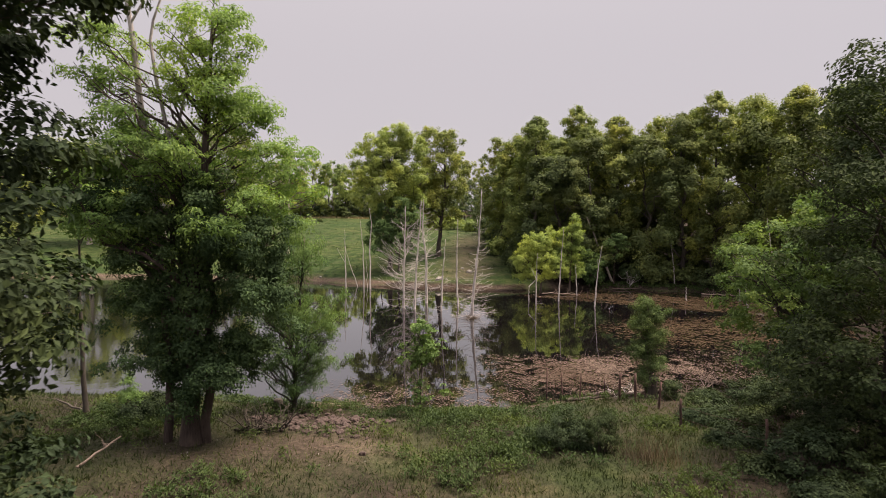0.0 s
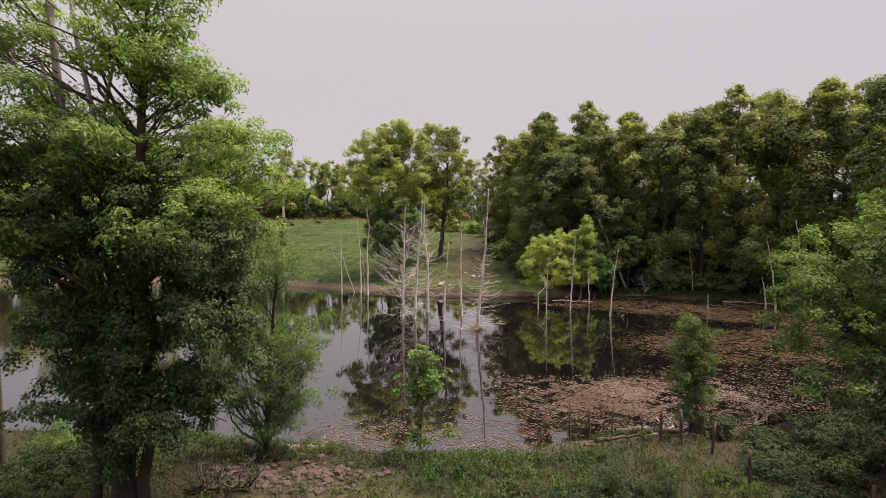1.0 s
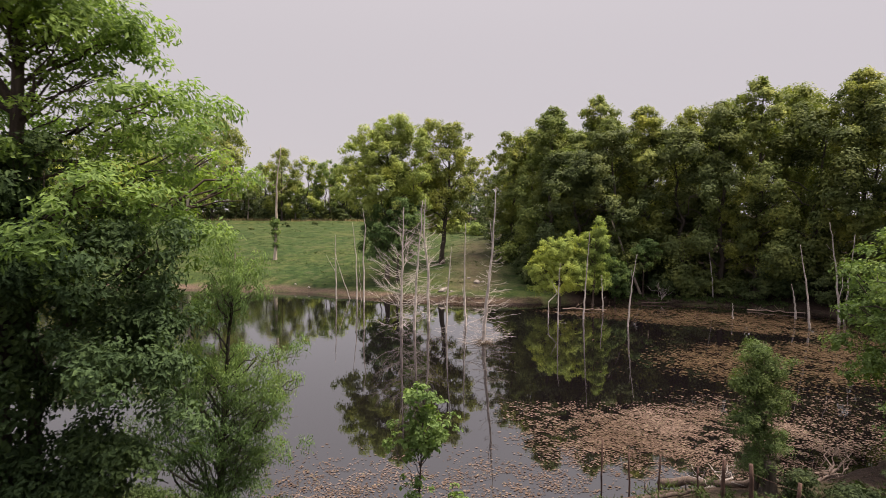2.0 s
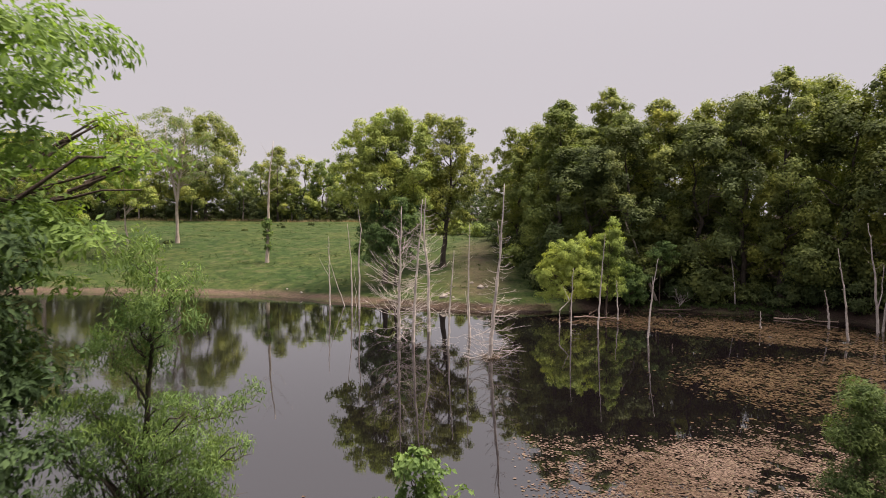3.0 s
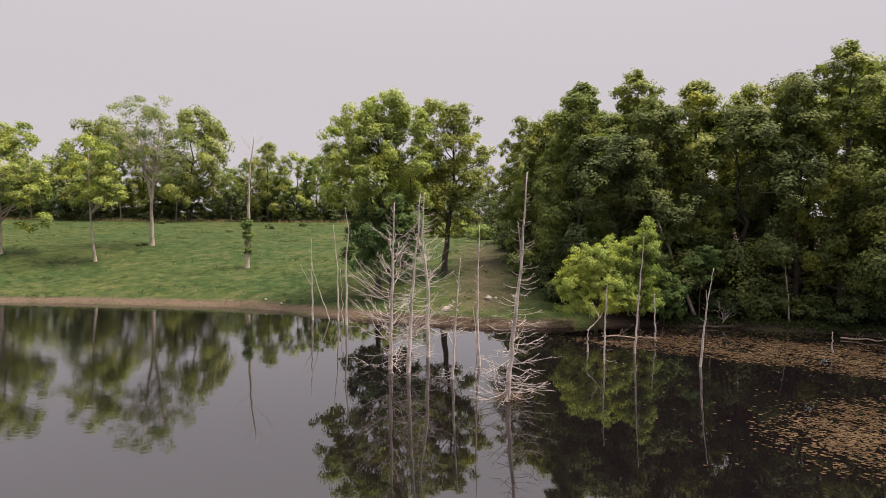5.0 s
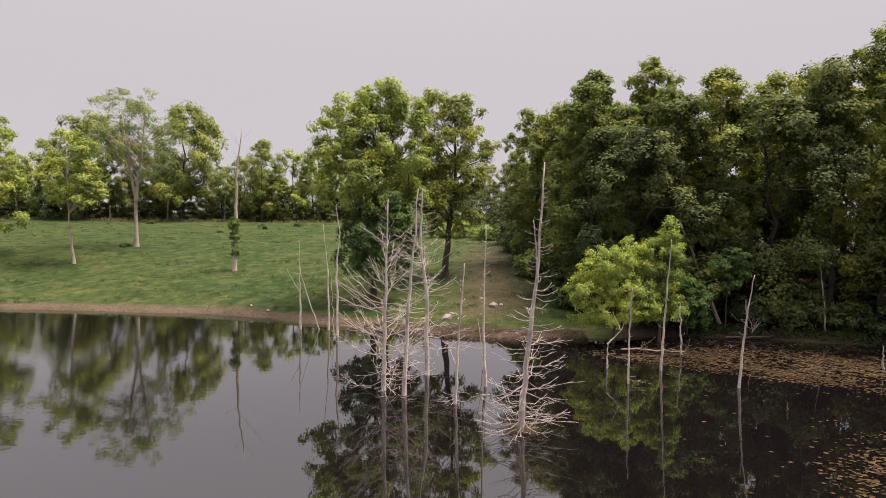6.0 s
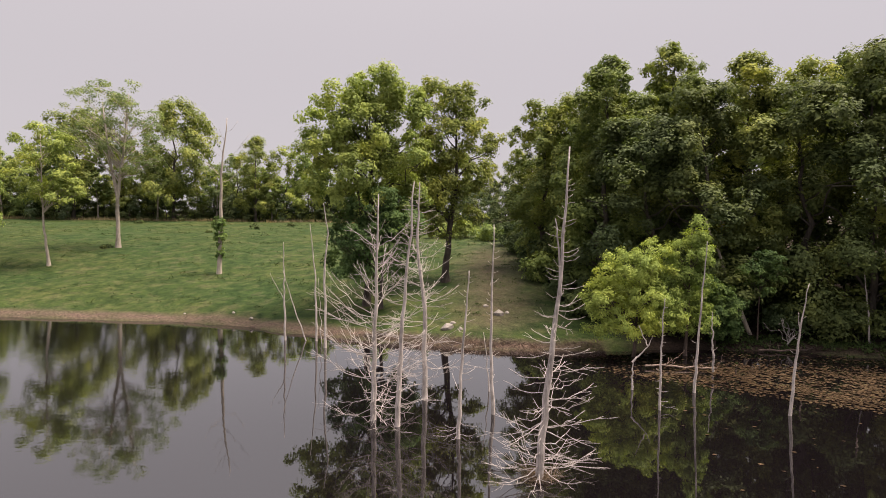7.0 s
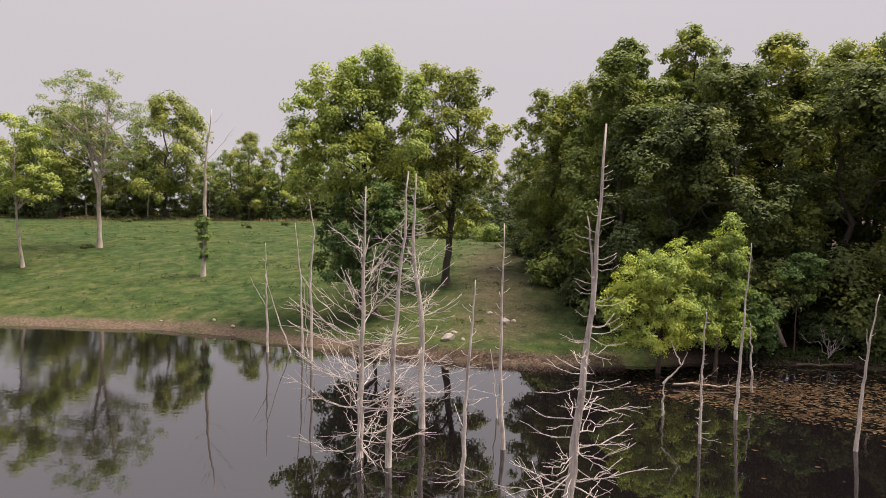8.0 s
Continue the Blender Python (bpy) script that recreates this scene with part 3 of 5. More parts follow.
# the belt behind the pasture: oaks and single trees before a dark hedge, and woods farther off beyond the lane
BELT_ROWS = [
    (-75, 147, OAK, 28.8), (-67.5, 151, CROWN_B, 25.5), (-55.5, 148, OAK, 28.8), (-62, 153, CROWN_A, 26.0), (-39, 147.5, CROWN_B, 25.6), (-44.5, 152, PALE, 20.6), (-33.5, 150, FIELD, 22.2), (-28.4, 151, STEM, 21.4), (-50.5, 156, PALE, 17.4),
    (-90, 148, STEM, 22.0), (-83, 150, CROWN_A, 24.0), (-98, 150, OAK, 25.0), (-108, 150, STEM, 24.5), (-119, 150, OAK, 26.0), (-130, 150, CROWN_B, 25.0), (-22, 151, STEM, 20.0), (-16.5, 152, FIELD, 19.4), (-10.5, 152, STEM, 20.2),
    (-71, 148.6, STEM, 20.0), (-47.5, 149.4, STEM, 18.4), (-59, 148.4, STEM, 20.5), (-36.2, 149, STEM, 17.6), (-79.5, 148, PALE, 19.5), (-86.4, 149, FIELD, 18.5), (-104, 149, PALE, 19.0), (-114, 149, FIELD, 19.0), (-25.2, 150, FIELD, 17.8),
    (4, 214, CROWN_B, 31.0), (13, 222, CROWN_A, 31.0), (-6, 220, CROWN_B, 28.0), (21, 216, CROWN_B, 32.0), (30, 224, CROWN_A, 33.0), (38, 218, CROWN_B, 33.0), (-14, 216, CROWN_B, 27.0),
    (9, 208, BUSHY, 24.0), (26, 208, BUSHY, 26.0), (17, 206, BUSHY, 25.0), (-2, 206, BUSHY, 24.0), (34, 206, BUSHY, 26.0), (9, 132, BUSHY, 15.0), (14, 136, BUSHY, 16.0), (19, 134, BUSHY, 15.5), (24, 138, BUSHY, 16.0), (4.4, 140, BUSHY, 15.0),
]
for x, y, k, z in WOOD_ROWS:
    plant(k, x, y, z + (1.1 if x < 28 else 0.4))
for x, y, k, z in BELT_ROWS:
    plant(k, x, y, z)
for i in range(52):
    plant(BUSHY, -138 + i * 2.6 + wood_rng.uniform(-1, 1), 149.5 + wood_rng.uniform(-1, 2), wood_rng.uniform(11.5, 14.5))
for i in range(36):
    plant((FIELD, BUSHY)[i % 2], -142 + i * 4.0 + wood_rng.uniform(-1.5, 1.5), 158 + wood_rng.uniform(-2, 4), wood_rng.uniform(16.2, 18.8))

dead_lean = thing("leaning_trunk", placed(19.2, 67.9), "pale bare trunk leaning against the dark woods", "tree trunk")
g = Geo()
tube(g, bent(np.random.default_rng(9), (0, 0, 0), (-3.0, 0.3, 7.5), 8, 0.01), np.linspace(0.15, 0.06, 8), 8)
part("trunk", g, BARK_PALE, dead_lean)

# two trees on the far bank beside the grassy lane
tree("bank_tree", placed(-6.8, 74.4), "large yellow-green broadleaf tree on the far bank", 21, [(0, 0, 0), (0.2, 0, 6), (0.5, 0, 12), (0.7, 0, 16)], 0.26,
     [(-2.9, -0.6, 11.8, 2.0, 2.0, 1.5), (-3.4, 0, 14.0, 1.7, 1.8, 1.5), (-1.4, -0.4, 15.6, 1.9, 1.9, 1.5), (0.8, 0, 16.4, 2.0, 2.0, 1.4), (2.6, 0, 14.8, 1.8, 1.8, 1.5), (-4.2, -0.4, 9.4, 1.3, 1.4, 1.0), (0.2, -1.2, 13.2, 2.4, 2.2, 1.9), (2.4, -0.6, 11.8, 2.0, 2.0, 1.7),
      (-0.4, -1.4, 10.2, 2.3, 2.0, 1.7), (2.2, -0.8, 8.6, 1.9, 1.8, 1.7), (-2.6, -0.8, 8.4, 1.6, 1.6, 1.2)],
     LEAF_BANK, BARK_DARK, clumps=260, per=130, clump_r=0.72, size=(0.24, 0.16), limbs=60, strays=0.4, flat=0.85, core=5, droop=-0.1)
tree("bank_tree", placed(-5.6, 73.4), "shaded green tree below the yellow-green crown on the far bank", 24, [(0, 0, 0), (0.1, 0, 3), (0.2, 0, 8)], 0.16,
     [(-0.4, -0.4, 7.6, 2.0, 1.8, 1.5), (1.2, -0.4, 6.6, 1.7, 1.6, 1.5), (-2.2, -0.3, 5.6, 1.9, 1.6, 1.3), (0.0, -0.6, 5.0, 2.2, 1.8, 1.5), (1.4, -0.4, 4.0, 1.5, 1.4, 1.2), (-2.6, 0, 3.2, 1.5, 1.3, 0.9), (-0.8, -0.4, 3.0, 1.6, 1.4, 0.9)],
     LEAF_GREEN, BARK_DARK, clumps=150, per=130, clump_r=0.62, size=(0.22, 0.15), limbs=40, strays=0.4, flat=0.85, core=5, droop=-0.2)
tree("bank_tree", placed(-0.8, 80), "dark broadleaf tree with leaning trunk beside the lane", 22, [(0, 0, 0), (0.2, 0, 4), (0.9, 0, 9), (0.7, 0, 15.0)], 0.34,
     [(-1.0, -0.4, 8, 2.6, 2.4, 2.0), (1.2, -0.4, 9.4, 2.2, 2.2, 2.0), (0.2, -0.6, 12.2, 2.6, 2.4, 2.0), (2.6, 0, 12.6, 1.6, 1.6, 1.6), (2.0, 0, 15.4, 1.7, 1.6, 1.3), (-0.8, 0, 15.6, 2.2, 2.0, 1.5), (-2.0, 0, 5.4, 2.0, 1.8, 1.3), (1.4, 0, 5.4, 1.4, 1.4, 1.1), (-2.8, 0, 11, 2.0, 2, 2.0), (3.4, 0, 10.0, 1.0, 1.0, 0.9), (-3.6, 0, 14.2, 1.4, 1.4, 1.5), (-3.4, 0, 8.4, 1.4, 1.4, 1.5)],
     LEAF_SUNLIT, BARK_DARK, clumps=225, per=120, clump_r=0.74, size=(0.25, 0.165), limbs=50, strays=0.45, flat=0.85, core=4)

# pasture trees
tree("pasture_oak", placed(-56, 93.7), "spreading oak with pale trunk in the pasture", 31, [(0, 0, 0), (0.1, 0, 6), (0.3, 0, 15)], 0.34,
     [(0, 0, 11, 5.5, 5, 3), (-2.5, 0, 13.5, 3.5, 3, 2.3), (3.0, 0, 8, 3.2, 3, 2.2), (-3, 0, 7, 3.2, 3, 2.0), (1.5, 0, 14.4, 3.0, 3, 2.0), (4.4, 0, 4.2, 1.8, 1.6, 1.3)],
     LEAF_FIELD, BARK_PALE, clumps=150, per=130, clump_r=0.9, size=(0.3, 0.19), limbs=40)
tree("pasture_tree", placed(-42.6, 91.3), "slender tree with pale bare trunk in the pasture", 32, [(0, 0, 0), (-0.5, 0, 5), (-0.6, 0, 14)], 0.17,
     [(-0.6, 0, 9.5, 3.6, 3, 2.6), (-0.4, 0, 13, 2.8, 2.6, 2.0), (1.4, 0, 8, 2.0, 2, 1.5)], LEAF_FIELD, BARK_PALE, clumps=90, per=110, clump_r=0.8, size=(0.27, 0.17), limbs=30, limb_from=0.4)
tree("pasture_tree", placed(-40.4, 100.6), "tall pale-barked forked tree with sparse light-green crown", 33, [(0, 0, 0), (0, 0, 6.5), (0.9, 0, 12), (1.6, 0, 18.5)], 0.26,
     [(-1.8, 0, 17.0, 4.2, 3.6, 2.8), (2.8, 0, 14.5, 3.8, 3.2, 2.9), (-3.2, 0, 13.2, 3.4, 2.8, 2.3), (0.4, 0, 18.8, 3.4, 2.8, 1.5), (1.6, 0, 11.0, 3.8, 2.6, 1.8)], LEAF_PALE, BARK_PALE, clumps=140, per=70, clump_r=0.85, size=(0.25, 0.15), limbs=60, limb_from=0.35,
     stems=[([(0, 0, 6.3), (-0.9, 0, 11), (-1.6, 0, 17.5)], 0.2)])


# ---- trees on the near bank ----
ivy_tree = tree("bank_tree", placed(-7.55, 18.0), "ivy-clad multi-stemmed tree on the near bank with bare dead top limbs", 41, [(0, 0, 0), (0.1, 0, 4), (0.5, 0, 8), (0.9, 0, 13.2)], 0.27,
     [(0.9, 0, 12.4, 1.2, 1.2, 1.4), (0.7, 0, 10.9, 1.3, 1.2, 0.9), (1.5, 0.3, 10.2, 0.9, 1.0, 0.7), (2.2, 0.7, 9.0, 1.1, 1.1, 0.9), (2.6, 1.6, 8.2, 0.9, 0.9, 0.8), (2.2, 1.4, 6.9, 0.8, 0.8, 0.6), (-2.4, 0, 11.9, 0.9, 1.0, 1.2), (-2.0, 0, 10.0, 1.0, 1.0, 0.6),
      (-0.6, 0, 8.9, 1.9, 1.7, 1.0), (-3.3, 0, 8.5, 1.2, 1.1, 0.7), (1.4, -0.4, 7.1, 1.3, 1.3, 1.0), (-2.0, 0, 7.0, 1.4, 1.3, 0.8)],
     LEAF_NEAR, BARK, clumps=450, per=120, clump_r=0.44, size=(0.14, 0.052), limbs=110, limb_parts=True, strays=0.4, shell=0.3, limb_from=0.3, flat=0.6, droop=-0.3, sprays=0.35,
     stems=[([(-0.8, 0.1, 0), (-0.5, 0.1, 7.5)], 0.15), ([(0.42, 0.1, 0), (0.6, 0.2, 7)], 0.17)])
for pts_, r_ in (([(-0.9, 0, 7), (-1.3, 0, 10), (-1.55, 0.1, 12.2), (-1.72, 0.1, 13.6), (-1.5, 0, 14.6), (-1.1, 0, 16)], 0.11), ([(-1.7, 0.1, 13.4), (-1.95, 0, 14.2), (-2.5, 0.1, 15.2)], 0.05),
                 ([(-0.4, 0, 9), (-0.85, 0, 11.2), (-1.05, 0.1, 12.4), (-0.95, 0.1, 13.0), (-0.66, 0, 13.6), (-0.95, 0, 14.5), (-0.8, 0, 15.6)], 0.06), ([(-1.64, 0.1, 12.9), (-1.2, 0, 13.5), (-0.95, 0.1, 14.3), (-1.05, 0.1, 15.0)], 0.04),
                 ([(-0.3, 0, 9.5), (0.1, 0, 11.2), (-0.1, 0, 12.2), (0.25, 0, 13.2)], 0.045)):
    g = Geo()
    tube(g, np.asarray(pts_, float), np.linspace(r_, r_ * 0.3, len(pts_)), 7)
    part("dead_limb", g, DEAD, ivy_tree, "bare crooked grey dead limb")
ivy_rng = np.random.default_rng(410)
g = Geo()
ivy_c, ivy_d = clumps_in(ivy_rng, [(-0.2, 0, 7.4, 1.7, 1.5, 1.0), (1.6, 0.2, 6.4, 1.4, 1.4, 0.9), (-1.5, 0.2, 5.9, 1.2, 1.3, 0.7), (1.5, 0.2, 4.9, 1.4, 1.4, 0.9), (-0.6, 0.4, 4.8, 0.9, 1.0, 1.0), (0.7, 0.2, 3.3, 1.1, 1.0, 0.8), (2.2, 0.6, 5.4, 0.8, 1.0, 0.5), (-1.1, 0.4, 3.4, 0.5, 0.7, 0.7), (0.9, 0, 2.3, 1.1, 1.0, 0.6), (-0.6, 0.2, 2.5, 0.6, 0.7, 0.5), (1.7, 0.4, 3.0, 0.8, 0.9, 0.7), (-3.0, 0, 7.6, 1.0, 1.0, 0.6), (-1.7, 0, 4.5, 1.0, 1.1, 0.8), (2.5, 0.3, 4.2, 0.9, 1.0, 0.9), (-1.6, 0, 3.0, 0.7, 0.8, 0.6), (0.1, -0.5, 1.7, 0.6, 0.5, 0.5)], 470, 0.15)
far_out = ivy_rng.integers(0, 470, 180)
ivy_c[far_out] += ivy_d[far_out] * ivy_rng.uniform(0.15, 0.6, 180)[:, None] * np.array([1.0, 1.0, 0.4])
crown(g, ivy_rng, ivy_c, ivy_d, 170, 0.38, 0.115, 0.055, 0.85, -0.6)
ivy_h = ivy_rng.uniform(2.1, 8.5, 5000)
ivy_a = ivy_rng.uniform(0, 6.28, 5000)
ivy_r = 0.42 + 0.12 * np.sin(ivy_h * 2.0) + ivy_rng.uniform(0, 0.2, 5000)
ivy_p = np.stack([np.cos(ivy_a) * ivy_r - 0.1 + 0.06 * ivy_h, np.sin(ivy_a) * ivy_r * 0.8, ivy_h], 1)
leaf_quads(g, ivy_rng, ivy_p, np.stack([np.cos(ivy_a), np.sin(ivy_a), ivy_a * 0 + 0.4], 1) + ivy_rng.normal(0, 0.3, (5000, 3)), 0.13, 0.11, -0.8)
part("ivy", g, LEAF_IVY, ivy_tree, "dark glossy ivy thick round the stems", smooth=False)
tree("pasture_tree", placed(-62.5, 87), "bright yellow-green tree at the pasture's edge", 34, [(0, 0, 0), (0.1, 0, 5), (0.3, 0, 10)], 0.2,
     [(0, 0, 9.5, 3.0, 3, 2.2), (-2.0, 0, 6.5, 2.8, 2.6, 2.0), (2.0, 0, 6.0, 2.8, 2.6, 2.0), (0, 0, 3.4, 3.0, 2.6, 1.6)], LEAF_YELLOW, BARK, clumps=90, per=70, clump_r=0.9, size=(0.36, 0.22), limbs=24)
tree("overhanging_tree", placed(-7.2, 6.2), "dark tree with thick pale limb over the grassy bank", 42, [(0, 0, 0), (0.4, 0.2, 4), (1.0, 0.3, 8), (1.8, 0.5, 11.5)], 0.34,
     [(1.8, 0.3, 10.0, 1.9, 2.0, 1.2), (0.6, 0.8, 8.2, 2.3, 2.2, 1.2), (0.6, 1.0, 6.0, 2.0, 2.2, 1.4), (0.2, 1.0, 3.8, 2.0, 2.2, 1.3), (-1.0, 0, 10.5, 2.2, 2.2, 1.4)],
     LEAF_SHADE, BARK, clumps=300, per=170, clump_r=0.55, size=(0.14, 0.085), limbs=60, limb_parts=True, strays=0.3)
SHADE = tree("dam_tree", (0, 0, 0), "tall tree on the dam, mostly out of view, added for shade", 49, [(0, 0, 0), (0.1, 0, 6), (0.3, 0, 12.5)], 0.3,
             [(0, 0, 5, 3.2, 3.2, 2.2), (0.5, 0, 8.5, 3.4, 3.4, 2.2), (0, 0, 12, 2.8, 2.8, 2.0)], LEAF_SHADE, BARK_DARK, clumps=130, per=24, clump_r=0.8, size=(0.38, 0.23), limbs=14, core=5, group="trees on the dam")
# All but the first stand unseen, added to shade the bank and block sky.
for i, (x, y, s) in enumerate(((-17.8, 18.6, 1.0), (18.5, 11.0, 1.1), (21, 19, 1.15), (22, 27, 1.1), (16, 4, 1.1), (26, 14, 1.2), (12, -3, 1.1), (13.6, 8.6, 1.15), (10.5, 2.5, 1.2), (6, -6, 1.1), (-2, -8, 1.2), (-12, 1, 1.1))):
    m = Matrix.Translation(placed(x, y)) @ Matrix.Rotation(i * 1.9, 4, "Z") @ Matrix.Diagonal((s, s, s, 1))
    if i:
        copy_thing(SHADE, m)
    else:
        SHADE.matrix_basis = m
tree("slender_tree", placed(-12.3, 20.4), "slender dark-stemmed tree standing at the water's edge", 43, [(0, 0, 0), (-0.1, 0, 4), (0, 0, 8.5)], 0.1,
     [(0, 0, 8.0, 1.2, 1.2, 1.2), (0.3, 0, 9.2, 0.9, 0.9, 0.8)], LEAF_NEAR, BARK_DARK, clumps=26, per=90, clump_r=0.45, size=(0.16, 0.1), limbs=14, limb_parts=True, limb_from=0.6)
tree("willow_sapling", placed(-5.5, 22.3), "young willow with feathery drooping leaves among bank stones", 44, [(0, 0, 0), (0.1, 0, 2.0), (0.3, 0, 4.6), (0.5, 0, 6.8)], 0.1,
     [(0.3, 0, 6.5, 0.8, 0.8, 0.8), (0.0, 0, 5.6, 0.7, 0.6, 0.6), (0.9, 0, 6.0, 0.5, 0.5, 0.5), (0.0, 0, 4.0, 1.3, 1.1, 0.8), (-1.3, 0, 2.7, 0.8, 0.9, 1.0), (1.1, 0, 3.4, 0.9, 0.9, 1.1), (0.2, 0, 2.3, 1.2, 1.1, 0.8), (1.7, 0, 4.6, 0.6, 0.5, 0.25), (-1.0, 0, 3.9, 0.8, 0.7, 0.6), (0.3, 0, 1.3, 0.9, 0.8, 0.6), (-0.9, 0, 1.7, 0.8, 0.7, 0.6), (1.1, 0, 1.9, 0.7, 0.7, 0.6)],
     LEAF_WILLOW, BARK_DARK, clumps=330, per=115, clump_r=0.3, size=(0.12, 0.022), limbs=90, limb_parts=True, flat=1.0, droop=-1.1, shell=0.1, strays=0.5, limb_from=0.06, stems=[([(0.15, 0, 0), (-0.9, 0.1, 3.2)], 0.04), ([(-0.1, 0, 0), (1.2, 0, 3.4)], 0.04)])
tree("cottonwood_sapling", placed(-0.68, 22.6), "light-green sapling with broad leaves on the near bank", 45, [(0, 0, 0), (0.05, 0, 1.5), (0.15, 0, 3.7)], 0.03,
     [(0.1, 0, 3.3, 0.55, 0.5, 0.6), (-0.1, 0, 2.5, 0.8, 0.65, 0.5), (0.45, 0, 2.7, 0.65, 0.5, 0.4), (-0.05, 0, 1.0, 0.38, 0.35, 0.6), (-0.45, 0, 1.5, 0.25, 0.2, 0.15), (0.95, 0, 1.1, 0.3, 0.25, 0.3)],
     LEAF_SAPLING, BARK, clumps=110, per=22, clump_r=0.17, size=(0.115, 0.10), limbs=40, limb_parts=True, shell=0.1, category="sapling", limb_from=0.1, strays=0.3)
tree("bank_tree", placed(17.6, 27.6), "dense mid-green tree hanging over the water from the bank", 46, [(0, 0, 0), (0, 0, 4), (0.6, 0, 8.2)], 0.28,
     [(-1.4, 0, 5.8, 2.8, 2.8, 1.7), (1.4, 0, 7.6, 2.6, 2.8, 1.6), (-2.2, 0, 3.8, 2.6, 2.5, 1.6), (-1.4, -1, 1.8, 2.8, 2.4, 1.3), (2.2, 0, 5, 3, 3, 2.2)],
     LEAF_GREEN, BARK_DARK, clumps=330, per=110, clump_r=0.6, size=(0.15, 0.09), limbs=70, core=6, limb_parts=True, strays=0.3)
tree("bank_tree", placed(13.7, 17.6), "tall tree on the near bank, shade put into its leaf colour", 47, [(0, 0, 0), (0, 0, 6), (-0.4, 0, 12.5)], 0.3,
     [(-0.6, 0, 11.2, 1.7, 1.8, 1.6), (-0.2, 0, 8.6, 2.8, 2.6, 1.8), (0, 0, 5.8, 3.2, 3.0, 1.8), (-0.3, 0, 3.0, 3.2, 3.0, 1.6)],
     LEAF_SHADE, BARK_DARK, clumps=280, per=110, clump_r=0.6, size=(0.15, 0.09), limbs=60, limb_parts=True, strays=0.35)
tree("bald_cypress_sapling", placed(8.85, 25.0, 0.3), "narrow feathery light-green young tree at the water's edge", 48, [(0, 0, 0), (0, 0, 2.5), (0.05, 0, 4.6)], 0.07,
     [(-0.1, 0, 4.3, 0.4, 0.35, 0.35), (0.2, 0, 3.8, 0.5, 0.4, 0.4), (-0.3, 0, 3.4, 0.45, 0.4, 0.4), (0.3, 0, 2.9, 0.5, 0.45, 0.4), (-0.3, 0, 2.3, 0.5, 0.5, 0.45), (0.3, 0, 1.7, 0.45, 0.5, 0.35), (-0.1, 0, 1.1, 0.4, 0.4, 0.4)], LEAF_CYPRESS, BARK, clumps=230, per=75, clump_r=0.25, size=(0.12, 0.028), limbs=60, limb_parts=True, flat=0.8, droop=-0.4, category="sapling", limb_from=0.08, strays=0.5, shell=0.1)

# light-green trees at the foot of the wood, in the shallows
tree("willow", (10.4, 63.9, -0.2), "rounded yellow-green willow in the shallows below the woods", 51, [(0, 0, 0), (0.1, 0, 2), (0.3, 0, 6.2)], 0.13,
     [(0.0, 0, 5.5, 1.5, 1.5, 1.1), (0.9, 0, 6.3, 0.9, 0.9, 0.8), (-1.4, 0, 5.2, 1.0, 1.0, 0.9), (-1.7, 0, 3.7, 1.3, 1.3, 1.0), (0.6, -0.3, 3.8, 1.6, 1.5, 1.1), (-0.4, -0.4, 2.4, 1.6, 1.4, 0.9), (1.7, 0, 2.6, 1.2, 1.2, 0.9), (-1.9, 0, 2.2, 0.9, 1.0, 0.7), (1.8, 0, 4.6, 1.0, 1.0, 0.9)],
     LEAF_BRIGHT, BARK, clumps=300, per=110, clump_r=0.38, size=(0.17, 0.07), limbs=50, droop=-0.3, flat=0.95, strays=0.5, core=3)
tree("willow", (13.6, 64.4, -0.2), "upright light-green young willow beside the pale pole", 52, [(0, 0, 0), (0.1, 0, 3), (0.2, 0, 8)], 0.11,
     [(0.3, 0, 7.6, 0.9, 0.9, 0.9), (0.1, 0, 6.2, 1.2, 1.2, 1.1), (-0.4, 0, 4.6, 1.2, 1.2, 1.1), (0.5, 0, 4.0, 1.2, 1.2, 1.1), (0.2, 0, 2.4, 1.4, 1.3, 1.1), (-0.7, 0, 3.0, 1.1, 1.1, 0.9)], LEAF_BRIGHT, BARK, clumps=190, per=100, clump_r=0.36, size=(0.17, 0.07), limbs=36, droop=-0.3, flat=0.95, strays=0.4, core=3)
tree("shrub", placed(16.2, 66.3), "low green broadleaf shrub at the foot of the woods", 53, [(0, 0, 0), (0, 0, 1.5), (0.1, 0, 3.8)], 0.06,
     [(-0.2, 0, 3.5, 1.0, 1.0, 0.7), (-0.6, 0, 2.2, 1.2, 1.1, 0.8), (0.9, 0, 2.6, 1.1, 1.0, 0.8), (0.3, 0, 1.4, 1.2, 1.0, 0.7)], LEAF_GREEN, BARK, clumps=90, per=90, clump_r=0.36, size=(0.2, 0.13), limbs=24, category="shrub", flat=0.85, strays=0.5, core=2)
tree("sapling", placed(19.0, 66.6), "thin-stemmed green sapling against the dark woods", 54, [(0, 0, 0), (0, 0, 3), (0.2, 0, 5.6)], 0.05,
     [(0.5, 0, 5.5, 0.8, 0.7, 0.5), (-0.6, 0, 4.6, 0.8, 0.7, 0.6), (1.1, 0, 4.6, 0.6, 0.6, 0.5), (0.0, 0, 3.6, 0.7, 0.6, 0.5)], LEAF_GREEN, BARK, clumps=60, per=46, clump_r=0.3, size=(0.2, 0.13), limbs=26, category="sapling", limb_from=0.3, strays=0.6, flat=0.8)


